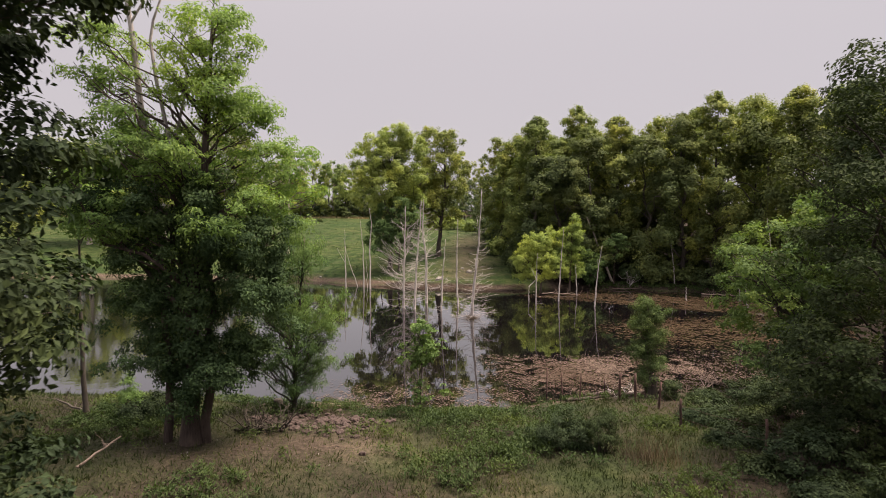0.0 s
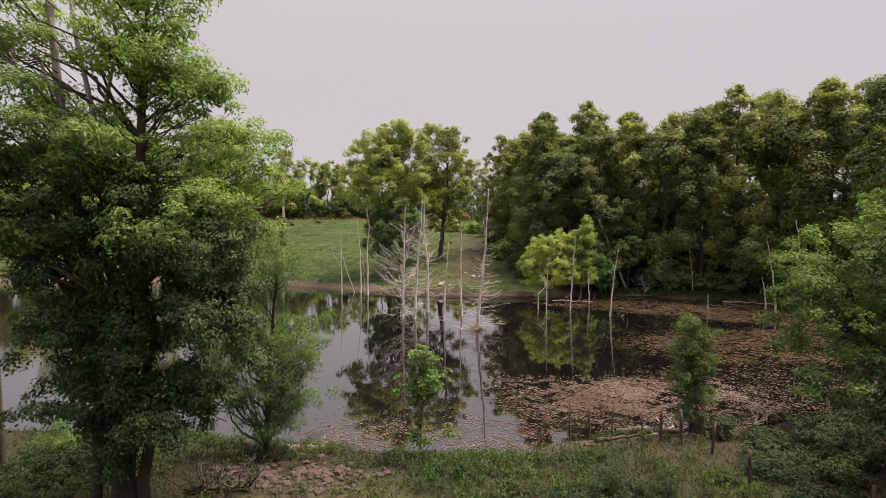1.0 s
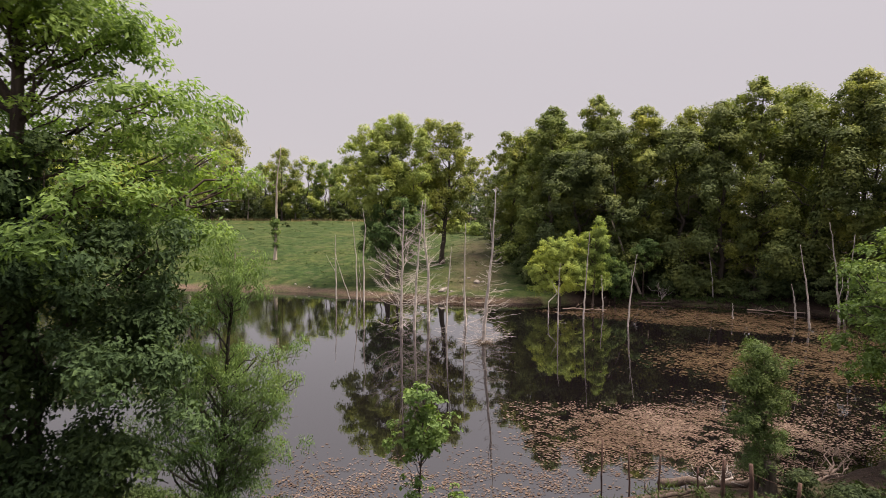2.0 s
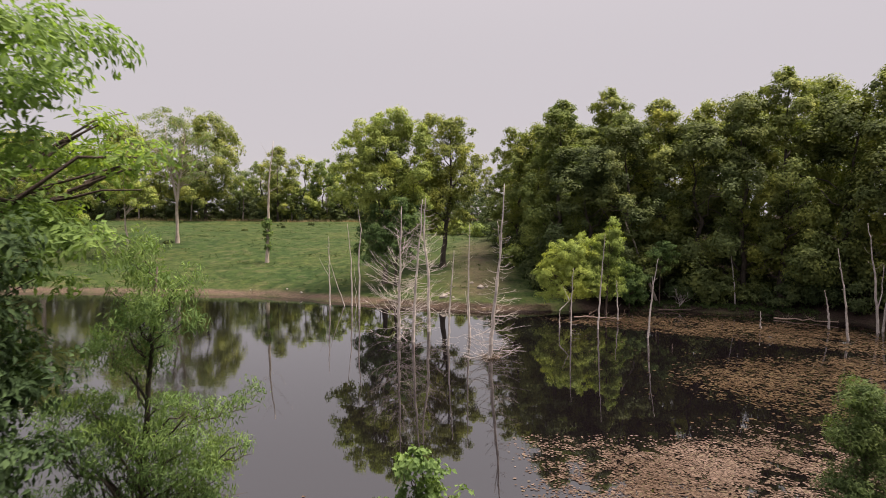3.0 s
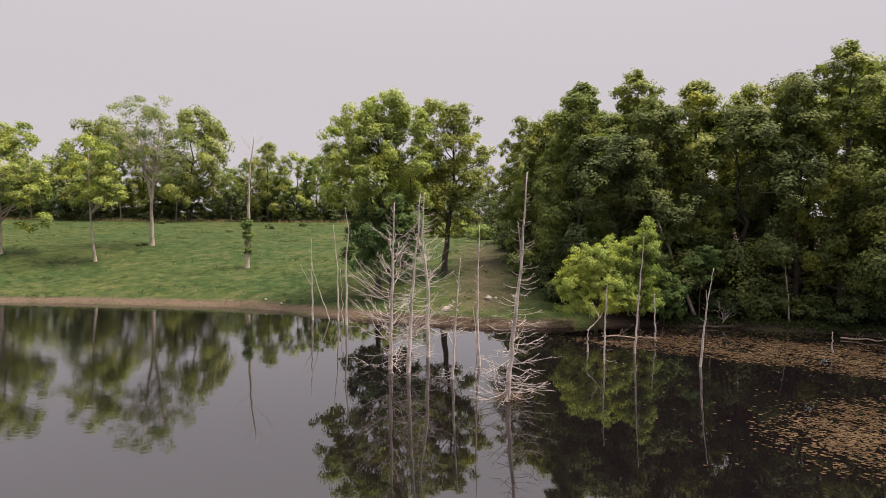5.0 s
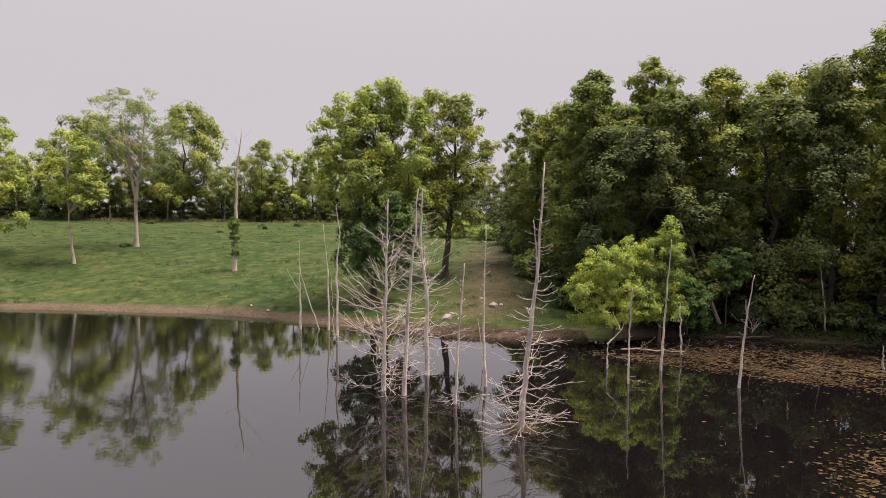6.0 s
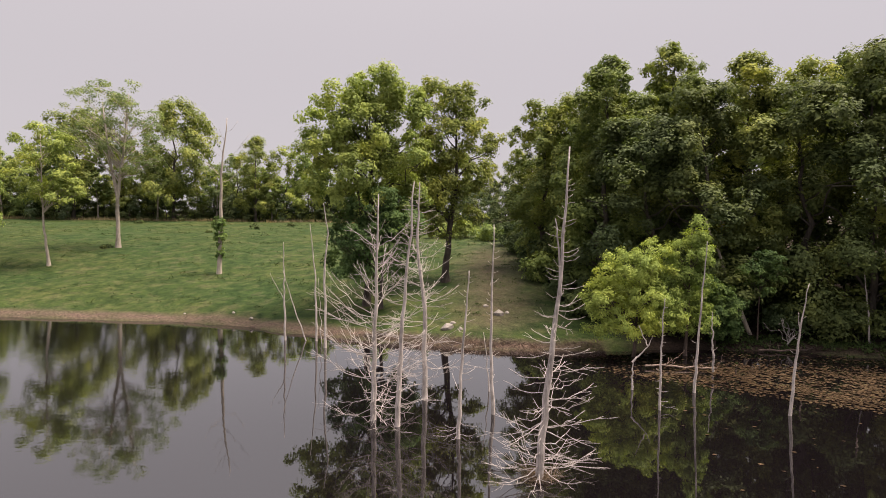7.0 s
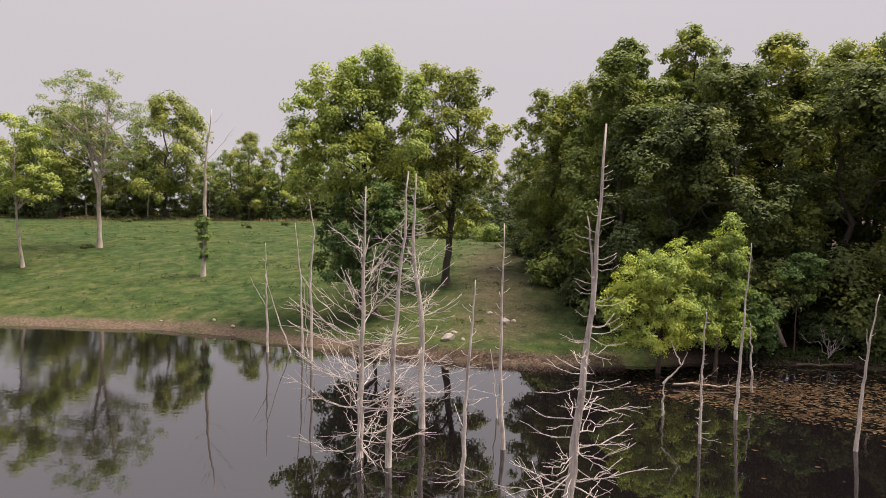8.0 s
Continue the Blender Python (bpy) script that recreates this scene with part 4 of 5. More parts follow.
# ---- dead trees standing in the water ----
def dead_tree(name, label, seed, axis, radius, branches, mat=None, group="dead trees in the pond", extra=()):
    """axis: the trunk from the bed up. branches: rows (share of height from, to, count, length low, length high, rise, twigs)."""
    mat = mat or DEAD
    rng = np.random.default_rng(seed)
    axis = np.asarray(axis, float)
    base = axis[0].copy()
    base[2] = 0.0
    top = thing(name, tuple(base), label, "dead tree", group)
    n = 16
    seg, t = np.linspace(0, 1, len(axis)), np.linspace(0, 1, n)
    line = np.stack([np.interp(t, seg, axis[:, k]) for k in range(3)], 1) - base
    line[2:-1, :2] += rng.normal(0, 0.022, (n - 3, 2))
    rad = radius * (1 - 0.9 * t) + 0.008
    rad[0] *= 1.3
    g = Geo()
    tube(g, line, rad, 9)
    part("trunk", g, mat, top)
    for a, b, r in extra:
        g = Geo()
        p = bent(rng, np.asarray(a, float) - base, np.asarray(b, float) - base, 9, 0.015)
        tube(g, p, np.linspace(r, r * 0.25, 9), 7)
        part("stem", g, mat, top)
    for lo, hi, count, l0, l1, rise, twigs in branches:
        for i in range(count):
            k = lo + (hi - lo) * (i + rng.uniform(0.1, 0.9)) / count
            at = np.array([np.interp(k, t, line[:, j]) for j in range(3)])
            f = (k - lo) / max(hi - lo, 1e-6)
            length = (l0 + (l1 - l0) * f) * rng.uniform(0.55, 1.2)
            az = rng.uniform(0, 2 * np.pi)
            up = rise + rng.normal(0, 0.14)
            end = at + length * np.array([math.cos(az), math.sin(az), up])
            r0 = min(np.interp(k, t, rad) * 0.5, 0.006 + 0.006 * length)
            p = bent(rng, at, end, 8, 0.016, -0.10 + rng.normal(0, 0.05))
            g = Geo()
            tube(g, p, np.linspace(r0, 0.006, 8), 5)
            for _ in range(int(twigs * min(1.5, length) + rng.uniform(0, 1))):
                q = p[rng.integers(2, 7)]
                e = q + unit(end - at) * length * rng.uniform(0.12, 0.3) + rng.normal(0, 0.09 * length, 3)
                tube(g, bent(rng, q, e, 4, 0.03), np.linspace(r0 * 0.4, 0.004, 4), 4)
            part("branch", g, mat, top)
    return top


dead_tree("dead_tree", "silver-grey dead conifer with long upswept bare branches, standing in water", 61, [(-3.48, 52.33, -0.6), (-3.42, 52.33, 4), (-3.3, 52.3, 8.95)], 0.12,
          [(0.07, 0.2, 18, 2.1, 2.3, 0.06, 5), (0.2, 0.5, 38, 2.5, 2.0, 0.5, 5), (0.5, 0.8, 30, 1.9, 1.2, 0.75, 5), (0.8, 0.98, 14, 0.8, 0.3, 0.6, 2)])
dead_tree("dead_tree", "tall straight pale dead trunk with short bare branches in water", 62, [(-2.48, 51.6, -0.6), (-2.25, 51.6, 4.5), (-1.87, 51.6, 9.4)], 0.11,
          [(0.12, 0.35, 16, 1.4, 1.2, 0.3, 4), (0.35, 0.75, 26, 1.1, 0.8, 0.25, 4), (0.75, 0.97, 12, 0.5, 0.2, 0.3, 1)])
dead_tree("dead_tree", "tall leaning pale dead trunk with many bare side branches in water", 63, [(-1.53, 55.2, -0.6), (-1.6, 55.2, 4), (-1.95, 55.2, 7), (-1.84, 55.2, 9.6)], 0.12,
          [(0.08, 0.3, 22, 1.8, 1.9, 0.25, 4), (0.3, 0.65, 36, 2.0, 1.4, 0.4, 4), (0.65, 0.97, 28, 1.1, 0.35, 0.2, 2)])
dead_tree("dead_tree", "bleached leaning dead conifer with low branches on a straw mound", 64, [(2.3, 47.1, -0.5), (2.5, 47.1, 2.5), (2.85, 47.1, 5.8), (3.05, 47.0, 10.2)], 0.135,
          [(0.04, 0.12, 26, 2.0, 1.9, 0.06, 4), (0.12, 0.34, 30, 1.8, 1.8, 0.08, 3), (0.34, 0.62, 32, 1.6, 1.2, 0.12, 2), (0.62, 0.93, 30, 0.75, 0.3, 0.25, 1)],
          extra=[((2.88, 47.1, 5.7), (2.66, 47.0, 8.05), 0.05)])
dead_tree("dead_tree", "thin crooked dead tree with few bare twigs in water", 65, [(-0.14, 50.4, -0.5), (-0.02, 50.4, 3), (0.2, 50.4, 6.15)], 0.075,
          [(0.06, 0.16, 9, 0.9, 0.8, 0.05, 3), (0.3, 0.75, 11, 0.8, 0.5, 0.35, 2), (0.75, 0.97, 6, 0.4, 0.2, 0.4, 1)])
dead_tree("dead_tree", "slim straight grey dead pole with short twigs in water", 66, [(1.38, 53.2, -0.5), (1.2, 53.2, 3), (1.28, 53.2, 7.8)], 0.085,
          [(0.25, 0.6, 12, 0.45, 0.4, 0.2, 2), (0.6, 0.95, 12, 0.3, 0.35, 0.45, 1)], extra=[((1.48, 56.4, -0.4), (1.1, 56.3, 2.8), 0.04)])
dead_tree("dead_sapling", "pair of pale leaning dead stems near the far bank", 67, [(-11.15, 67.5, -0.3), (-11.2, 67.5, 3), (-11.25, 67.5, 6.4)], 0.075, [(0.4, 0.9, 5, 0.5, 0.4, 0.6, 1)],
          extra=[((-9.7, 67.4, -0.2), (-11.25, 67.4, 4.6), 0.05), ((-11.2, 67.5, 2.6), (-12.1, 67.4, 4.4), 0.03)])
dead_tree("dead_sapling", "slim pale dead pole near the far bank", 68, [(-9.1, 67.4, -0.3), (-9.15, 67.4, 4), (-9.5, 67.4, 7.6)], 0.07, [(0.5, 0.95, 4, 0.3, 0.2, 0.5, 0)], extra=[((-8.5, 66.4, -0.3), (-8.75, 66.4, 4.2), 0.03)])
dead_tree("dead_sapling", "slim pale crooked dead pole near the far bank", 69, [(-8.1, 65.4, -0.3), (-8.15, 65.4, 5), (-7.95, 65.4, 7), (-8.2, 65.4, 8.9)], 0.075, [(0.5, 0.95, 4, 0.3, 0.2, 0.5, 0)])
dead_tree("dead_sapling", "short forked dead snag rising from floating leaves", 70, [(8.2, 57.06, -0.3), (8.22, 57.06, 1.4)], 0.06, [], extra=[((8.2, 57.06, 1.3), (9.0, 57.06, 2.15), 0.05), ((8.9, 57.06, 2.1), (8.45, 57.06, 3.1), 0.03), ((8.95, 57.06, 2.1), (9.15, 57.06, 2.6), 0.025)])
dead_tree("dead_sapling", "thin dead spike with short twigs rising from dark water", 71, [(8.46, 54.0, -0.4), (8.45, 54.0, 2.5), (8.55, 54.0, 4.75)], 0.05, [(0.1, 0.35, 8, 0.6, 0.4, 0.0, 2), (0.35, 0.95, 14, 0.22, 0.15, 0.1, 0)])
dead_tree("dead_pole", "smooth pale dead pole rising from floating brown leaves", 72, [(11.0, 56.7, -0.4), (11.15, 56.7, 3), (11.4, 56.7, 7.1)], 0.068, [(0.3, 0.9, 3, 0.3, 0.2, 0.3, 0)])
dead_tree("dead_pole", "short thin dead stem beside the pale pole", 73, [(13.6, 60.5, -0.3), (13.5, 60.5, 1.6), (13.4, 60.5, 3.25)], 0.06, [(0.3, 0.9, 3, 0.3, 0.2, 0.3, 0)])
dead_tree("dead_pole", "crooked forked dead pole in the floating leaves", 74, [(13.64, 53.5, -0.4), (13.8, 53.5, 2.0), (13.95, 53.5, 3.6), (14.25, 53.5, 5.5)], 0.065, [(0.3, 0.9, 3, 0.3, 0.2, 0.3, 0)], extra=[((13.95, 53.5, 3.4), (13.85, 53.5, 4.3), 0.03)])
dead_tree("dead_pole", "leaning pale dead pole in the floating leaves", 75, [(27.4, 53.4, -0.4), (27.0, 53.4, 3), (26.4, 53.4, 6.3)], 0.085, [(0.3, 0.9, 2, 0.3, 0.2, 0.3, 0)])
dead_tree("dead_pole", "short leaning dead pole in the floating leaves", 76, [(28.8, 57.7, -0.4), (28.6, 57.7, 1.5), (28.3, 57.7, 2.9)], 0.09, [])
dead_tree("dead_pole", "broken dead stub in the floating leaves", 77, [(23.5, 57.5, -0.4), (23.45, 57.5, 1.3)], 0.07, [])
for x, y, h in ((14.5, 60.0, 0.5), (14.4, 54.1, 0.42), (14.0, 50.0, 0.36), (20.4, 57.2, 0.4)):
    dead_tree("dead_stub", "low broken dead stub among the floating leaves", int(x * 10), [(x, y, -0.4), (x + 0.05, y, h)], 0.05, [], BARK, "broken stubs in the pond")
dead_tree("dead_pole", "thin grey dead stem at the shaded bank", 78, [(25.6, 65.9, 0.0), (25.3, 65.9, 3), (24.9, 65.9, 6.1)], 0.06, [(0.3, 0.9, 4, 0.4, 0.2, 0.4, 0)])
dead_tree("dead_pole", "cluster of bleached dead trunks in the shallows", 79, [(31.4, 56.2, -0.4), (31.0, 56.2, 4), (30.3, 56.2, 8.0)], 0.1, [(0.5, 0.9, 4, 0.6, 0.4, 0.6, 1)],
          extra=[((32.0, 56.6, -0.3), (32.6, 56.6, 7.0), 0.09), ((31.0, 55.8, -0.3), (31.3, 55.8, 5.0), 0.06)])
dead_tree("dead_pole", "dead trunk wrapped in ivy with bare forked top in the pasture", 80, [(-22.9, 86.8, 2.0), (-22.7, 86.8, 7), (-22.6, 86.8, 12), (-22.0, 86.8, 17.5)], 0.24,
          [(0.6, 0.75, 4, 3.0, 2.6, 0.9, 2), (0.75, 0.95, 5, 1.6, 1.0, 0.9, 2)], BARK_PALE, group="")

# ivy round the dead pasture trunk
def leafy_mass(name, place, label, category, seed, lobes, clumps, per, clump_r, size, leaf, group="", stems=0, bark=None, droop=-0.1, flat=0.8):
    """A shrub or a mass of ivy: many short stems and leaf clumps."""
    rng = np.random.default_rng(seed)
    top = thing(name, place, label, category, group)
    centres, outward = clumps_in(rng, lobes, clumps, 0.3)
    g = Geo()
    crown(g, rng, centres, outward, per, clump_r, size[0], size[1], flat, droop)
    part("foliage", g, leaf, top, smooth=False)
    for c in centres[:stems]:
        g = Geo()
        a = np.array([c[0] * 0.25, c[1] * 0.25, 0.0])
        tube(g, bent(rng, a, c, 6, 0.06), np.linspace(0.018, 0.005, 6), 5)
        part("stem", g, bark or BARK, top)
    return top


leafy_mass("ivy", (-22.8, 86.8, 2.1), "green ivy climbing a dead pasture trunk", "ivy", 90, [(0.05, 0, 2.2, 0.22, 0.25, 0.8), (0.1, 0, 3.8, 0.42, 0.4, 1.0), (0.0, 0, 5.2, 0.5, 0.45, 0.8)], 46, 46, 0.28, (0.2, 0.14), LEAF_GREEN)
for i, (x, y, w, h) in enumerate(((-41.6, 100.2, 0.8, 0.5), (-31.5, 124, 0.7, 0.9), (-56, 136, 0.9, 0.7), (-27.5, 131, 0.6, 0.5), (-36, 117, 0.5, 0.4))):
    leafy_mass("shrub", placed(x, y), "small dark clump of weeds in the pasture", "shrub", 300 + i, [(0, 0, h * 0.5, w, w * 0.8, h * 0.5)], 14, 40, 0.3, (0.2, 0.12), LEAF_WOODS, "weed clumps in the pasture", 4)
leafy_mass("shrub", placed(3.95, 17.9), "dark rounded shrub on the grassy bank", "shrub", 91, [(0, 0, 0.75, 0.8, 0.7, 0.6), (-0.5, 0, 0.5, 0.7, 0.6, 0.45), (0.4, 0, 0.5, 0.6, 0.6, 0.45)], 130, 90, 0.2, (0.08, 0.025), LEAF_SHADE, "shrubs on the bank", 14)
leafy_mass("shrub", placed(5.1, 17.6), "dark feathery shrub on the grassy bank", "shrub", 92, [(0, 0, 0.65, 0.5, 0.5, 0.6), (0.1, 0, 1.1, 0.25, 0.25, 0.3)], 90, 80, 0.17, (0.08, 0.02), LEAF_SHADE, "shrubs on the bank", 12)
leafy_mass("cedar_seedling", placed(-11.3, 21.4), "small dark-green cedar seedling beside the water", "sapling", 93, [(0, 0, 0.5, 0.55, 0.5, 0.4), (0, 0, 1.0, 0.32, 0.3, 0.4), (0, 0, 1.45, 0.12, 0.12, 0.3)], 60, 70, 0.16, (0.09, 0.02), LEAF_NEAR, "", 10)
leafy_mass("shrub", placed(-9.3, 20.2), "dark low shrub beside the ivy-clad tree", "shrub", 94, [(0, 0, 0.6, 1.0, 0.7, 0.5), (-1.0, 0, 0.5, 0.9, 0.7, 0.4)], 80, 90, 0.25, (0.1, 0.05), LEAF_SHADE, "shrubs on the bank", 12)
# Undergrowth in the shade-coloured leaf, spread to darken the right of the bank.
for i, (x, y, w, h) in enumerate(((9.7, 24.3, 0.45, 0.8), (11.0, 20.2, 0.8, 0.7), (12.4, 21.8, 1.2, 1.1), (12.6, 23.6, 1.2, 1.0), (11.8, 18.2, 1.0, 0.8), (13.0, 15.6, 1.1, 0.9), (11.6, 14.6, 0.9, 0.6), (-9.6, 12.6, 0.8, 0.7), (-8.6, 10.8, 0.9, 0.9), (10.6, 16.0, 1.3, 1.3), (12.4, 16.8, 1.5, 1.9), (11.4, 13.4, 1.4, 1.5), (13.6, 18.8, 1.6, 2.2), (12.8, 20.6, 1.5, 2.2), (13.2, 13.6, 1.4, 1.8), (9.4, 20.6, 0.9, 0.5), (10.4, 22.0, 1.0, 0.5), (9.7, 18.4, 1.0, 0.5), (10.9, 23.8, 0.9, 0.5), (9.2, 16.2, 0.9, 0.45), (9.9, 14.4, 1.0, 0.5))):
    leafy_mass("shrub", placed(x, y), "unkempt undergrowth shrub on the near bank, shade put into its leaf colour", "shrub", 200 + i, [(0, 0, h * 0.55, w, w * 0.8, h * 0.5)], int(55 * w), 60, 0.24, (0.12, 0.055), LEAF_SHADE, "undergrowth on the near bank", 10)
for i, (x, y, w, h) in enumerate(((7.0, 79, 1.4, 2.4), (7.2, 83, 1.6, 2.8), (7.6, 87, 1.7, 3.2), (7.0, 92, 1.9, 3.0), (6.4, 98, 2.0, 2.8), (4.6, 104, 2.2, 2.2), (1.6, 108, 2.6, 2.0), (8.4, 74.4, 1.2, 2.0), (9.2, 70.8, 1.3, 1.9), (-1.6, 109, 2.0, 2.0), (9.6, 76, 1.6, 3.4), (9.0, 79.5, 1.6, 3.8), (8.6, 84, 1.7, 4.0), (9.4, 88.5, 1.8, 4.2), (10.6, 73, 1.5, 3.2), (9.0, 94, 2.0, 4.0), (9.5, 100, 2.2, 4.0), (12.6, 72, 1.6, 3.0))):
    leafy_mass("shrub", placed(x, y), "leafy green shrub along the grassy lane", "shrub", 230 + i, [(0, 0, h * 0.5, w, w, h * 0.5), (0.4, 0, h * 0.75, w * 0.6, w * 0.6, h * 0.4)], 50, 34, 0.5, (0.34, 0.2), LEAF_FIELD if i in (0, 2, 5, 6, 9) else LEAF_WOODS, "shrubs along the lane", 8)


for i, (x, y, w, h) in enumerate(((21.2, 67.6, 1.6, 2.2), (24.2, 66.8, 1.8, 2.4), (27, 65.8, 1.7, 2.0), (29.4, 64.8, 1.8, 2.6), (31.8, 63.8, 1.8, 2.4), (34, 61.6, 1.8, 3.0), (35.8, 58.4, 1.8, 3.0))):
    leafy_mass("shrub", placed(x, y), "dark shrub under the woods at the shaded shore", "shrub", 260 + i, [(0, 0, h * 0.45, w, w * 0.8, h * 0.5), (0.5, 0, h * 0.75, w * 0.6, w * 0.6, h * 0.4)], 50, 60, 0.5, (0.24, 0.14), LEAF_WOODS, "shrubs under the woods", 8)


# ---- fence, driftwood and stones on the near bank ----
def fence():
    rng = np.random.default_rng(101)
    top = thing("fence", placed(7.45, 24.1, 0), "old wooden and rusty metal posts strung with slack wire", "fence")
    base = np.array(top.location)
    tops = []
    for x, y, h, r, lean in ((4.95, 27.1, 1.2, 0.03, 0.02), (5.4, 25.5, 1.4, 0.03, -0.02), (6.0, 24.9, 1.2, 0.028, 0.03), (6.95, 24.5, 0.9, 0.028, 0.0), (7.45, 24.1, 1.15, 0.055, 0.02), (7.95, 23.5, 1.2, 0.06, -0.03),
                             (8.5, 22.5, 1.05, 0.05, 0.04), (8.2, 19.6, 1.1, 0.045, 0.0), (9.9, 17.3, 1.1, 0.045, -0.03)):
        z = max(ground_at(x, y), -0.4)
        a = np.array([x, y, z - 0.3]) - base
        b = np.array([x + lean * 2, y, max(z, 0) + h]) - base
        g = Geo()
        tube(g, bent(rng, a, b, 5, 0.008), np.linspace(r * 1.08, r * 0.9, 5), 8)
        part("post", g, POST, top, "slim rusty metal post" if r < 0.03 else "")
        tops.append((a, b))
    for k in (0.55, 0.85):
        for (a, b), (c, d) in zip(tops[3:-1], tops[4:]):
            g = Geo()
            tube(g, bent(rng, a + (b - a) * k, c + (d - c) * k, 7, 0.004, -0.03), np.full(7, 0.005), 4)
            part("wire", g, POST, top, "rusty slack wire")
    return top


fence()


def log(name, label, seed, a, b, r, mat, limbs=0, reach=0.8, rise=0.5, category="log", group=""):
    """A fallen trunk lying from a to b, with bare limbs."""
    rng = np.random.default_rng(seed)
    a, b = np.array(a, float), np.array(b, float)
    top = thing(name, tuple(a), label, category, group)
    g = Geo()
    p = bent(rng, a * 0, b - a, 10, 0.015)
    tube(g, p, np.linspace(r, r * 0.6, 10) * rng.uniform(0.92, 1.08, 10), 9)
    g.add(np.array([p[0] + r * np.array([math.cos(t), 0, math.sin(t)]) * 0.98 for t in np.linspace(0, 2 * np.pi, 8, endpoint=False)]), np.arange(8)[None])
    part("trunk", g, mat, top)
    for _ in range(limbs):
        q = p[rng.integers(2, 10)]
        e = q + np.array([rng.normal(0, 0.7), rng.normal(0, 0.5), abs(rng.normal(rise, 0.25))]) * reach
        g = Geo()
        line = bent(rng, q, e, 7, 0.06)
        rr = rng.uniform(0.018, 0.04) * min(1.0, r / 0.08)
        tube(g, line, np.linspace(rr, 0.008, 7), 5)
        for _ in range(2):
            s_ = line[rng.integers(2, 6)]
            tube(g, bent(rng, s_, s_ + rng.normal(0, 0.2, 3) + np.array([0, 0, 0.1]), 4, 0.05), np.linspace(rr * 0.5, 0.005, 4), 4)
        part("branch", g, mat, top)
    return top


log("fallen_tree", "weathered fallen trunk with bare branches at the water's edge", 110, (6.6, 26.3, max(ground_at(6.6, 26.3), 0) + 0.14), (9.8, 25.1, ground_at(9.8, 25.1) + 0.16), 0.14, BARK, 9, 0.9)
log("driftwood", "dark driftwood log lying on the bank", 111, (5.3, 24.2, ground_at(5.3, 24.2) + 0.08), (7.2, 24.9, ground_at(7.2, 24.9) + 0.1), 0.08, BARK, 2, 0.4)
log("dead_brush", "pale twisted dead branches at the pond edge", 112, (7.6, 25.6, 0.25), (8.6, 25.9, 0.5), 0.05, DEAD, 10, 0.9, 0.3, "brush")
log("dead_brush", "grey twisted dead branches piled at the pond edge", 113, (10.6, 25.7, 0.25), (12.2, 26.6, 0.5), 0.07, DEAD_OLD, 14, 1.0, 0.5, "brush")
log("dead_brush", "tangled dead roots and branches beside the ivy-clad tree", 114, (-6.6, 19.2, ground_at(-6.6, 19.2) + 0.1), (-5.0, 19.4, ground_at(-5.0, 19.4) + 0.15), 0.07, BARK_DARK, 34, 0.75, 0.7, "brush")
log("fallen_branch", "crooked pale fallen branch in the grass", 115, (-9.9, 16.0, ground_at(-9.9, 16.0) + 0.04), (-9.2, 17.0, ground_at(-9.2, 17.0) + 0.55), 0.04, DEAD_OLD, 2, 0.4)
log("driftwood", "dark wet log at the water's edge", 116, (-5.0, 23.0, ground_at(-5.0, 23.0) + 0.1), (-3.9, 23.5, ground_at(-3.9, 23.5) + 0.1), 0.15, DEAD_OLD, 0)
log("fallen_branch", "bare dead branch reaching over the water", 117, (-12.4, 20.9, ground_at(-12.4, 20.9) + 0.06), (-14.6, 22.3, ground_at(-14.6, 22.3) + 0.25), 0.05, BARK_DARK, 5, 0.7, 0.2)
log("fallen_branch", "bare dead branch reaching over the water beside a willow", 118, (-5.2, 23.4, ground_at(-5.2, 23.4) + 0.05), (-3.7, 24.6, 0.35), 0.03, DEAD_OLD, 4, 0.5, 0.1)
log("fallen_tree", "weathered fallen trunk along the shaded bank", 119, (18.6, 65.6, 0.12), (21.4, 65.4, 0.2), 0.07, BARK, 6, 0.8)
log("fallen_tree", "pale bare fallen tree in the floating leaves", 120, (26.8, 61.8, 0.1), (30.6, 59.4, 0.2), 0.06, DEAD_OLD, 5, 0.9)
log("fallen_branch", "pale fallen branch lying among floating leaves", 121, (10.2, 61.2, 0.15), (14.0, 61.0, 0.1), 0.05, DEAD_OLD, 5, 0.6)
log("dead_brush", "bleached brush heap at the shaded bank", 122, (20.6, 66.2, 0.3), (21.2, 66.4, 0.9), 0.05, DEAD, 12, 1.1, 0.9, "brush")


def stump(x, y, h, r, seed):
    rng = np.random.default_rng(seed)
    z = max(ground_at(x, y), -0.2)
    top = thing("stump", (x, y, z - 0.05), "dark rotten tree stump at the water's edge", "stump")
    g = Geo()
    p = bent(rng, (0, 0, 0), (rng.normal(0, 0.05), rng.normal(0, 0.05), h), 6, 0.03)
    tube(g, p, r * np.array([1.4, 1.1, 1.0, 0.95, 0.92, 0.8]), 10)
    part("trunk", g, BARK_DARK, top)
    return top


stump(-6.3, 23.0, 0.42, 0.2, 1)
stump(9.0, 24.7, 0.95, 0.2, 2)
stump(9.6, 24.7, 0.45, 0.14, 3)


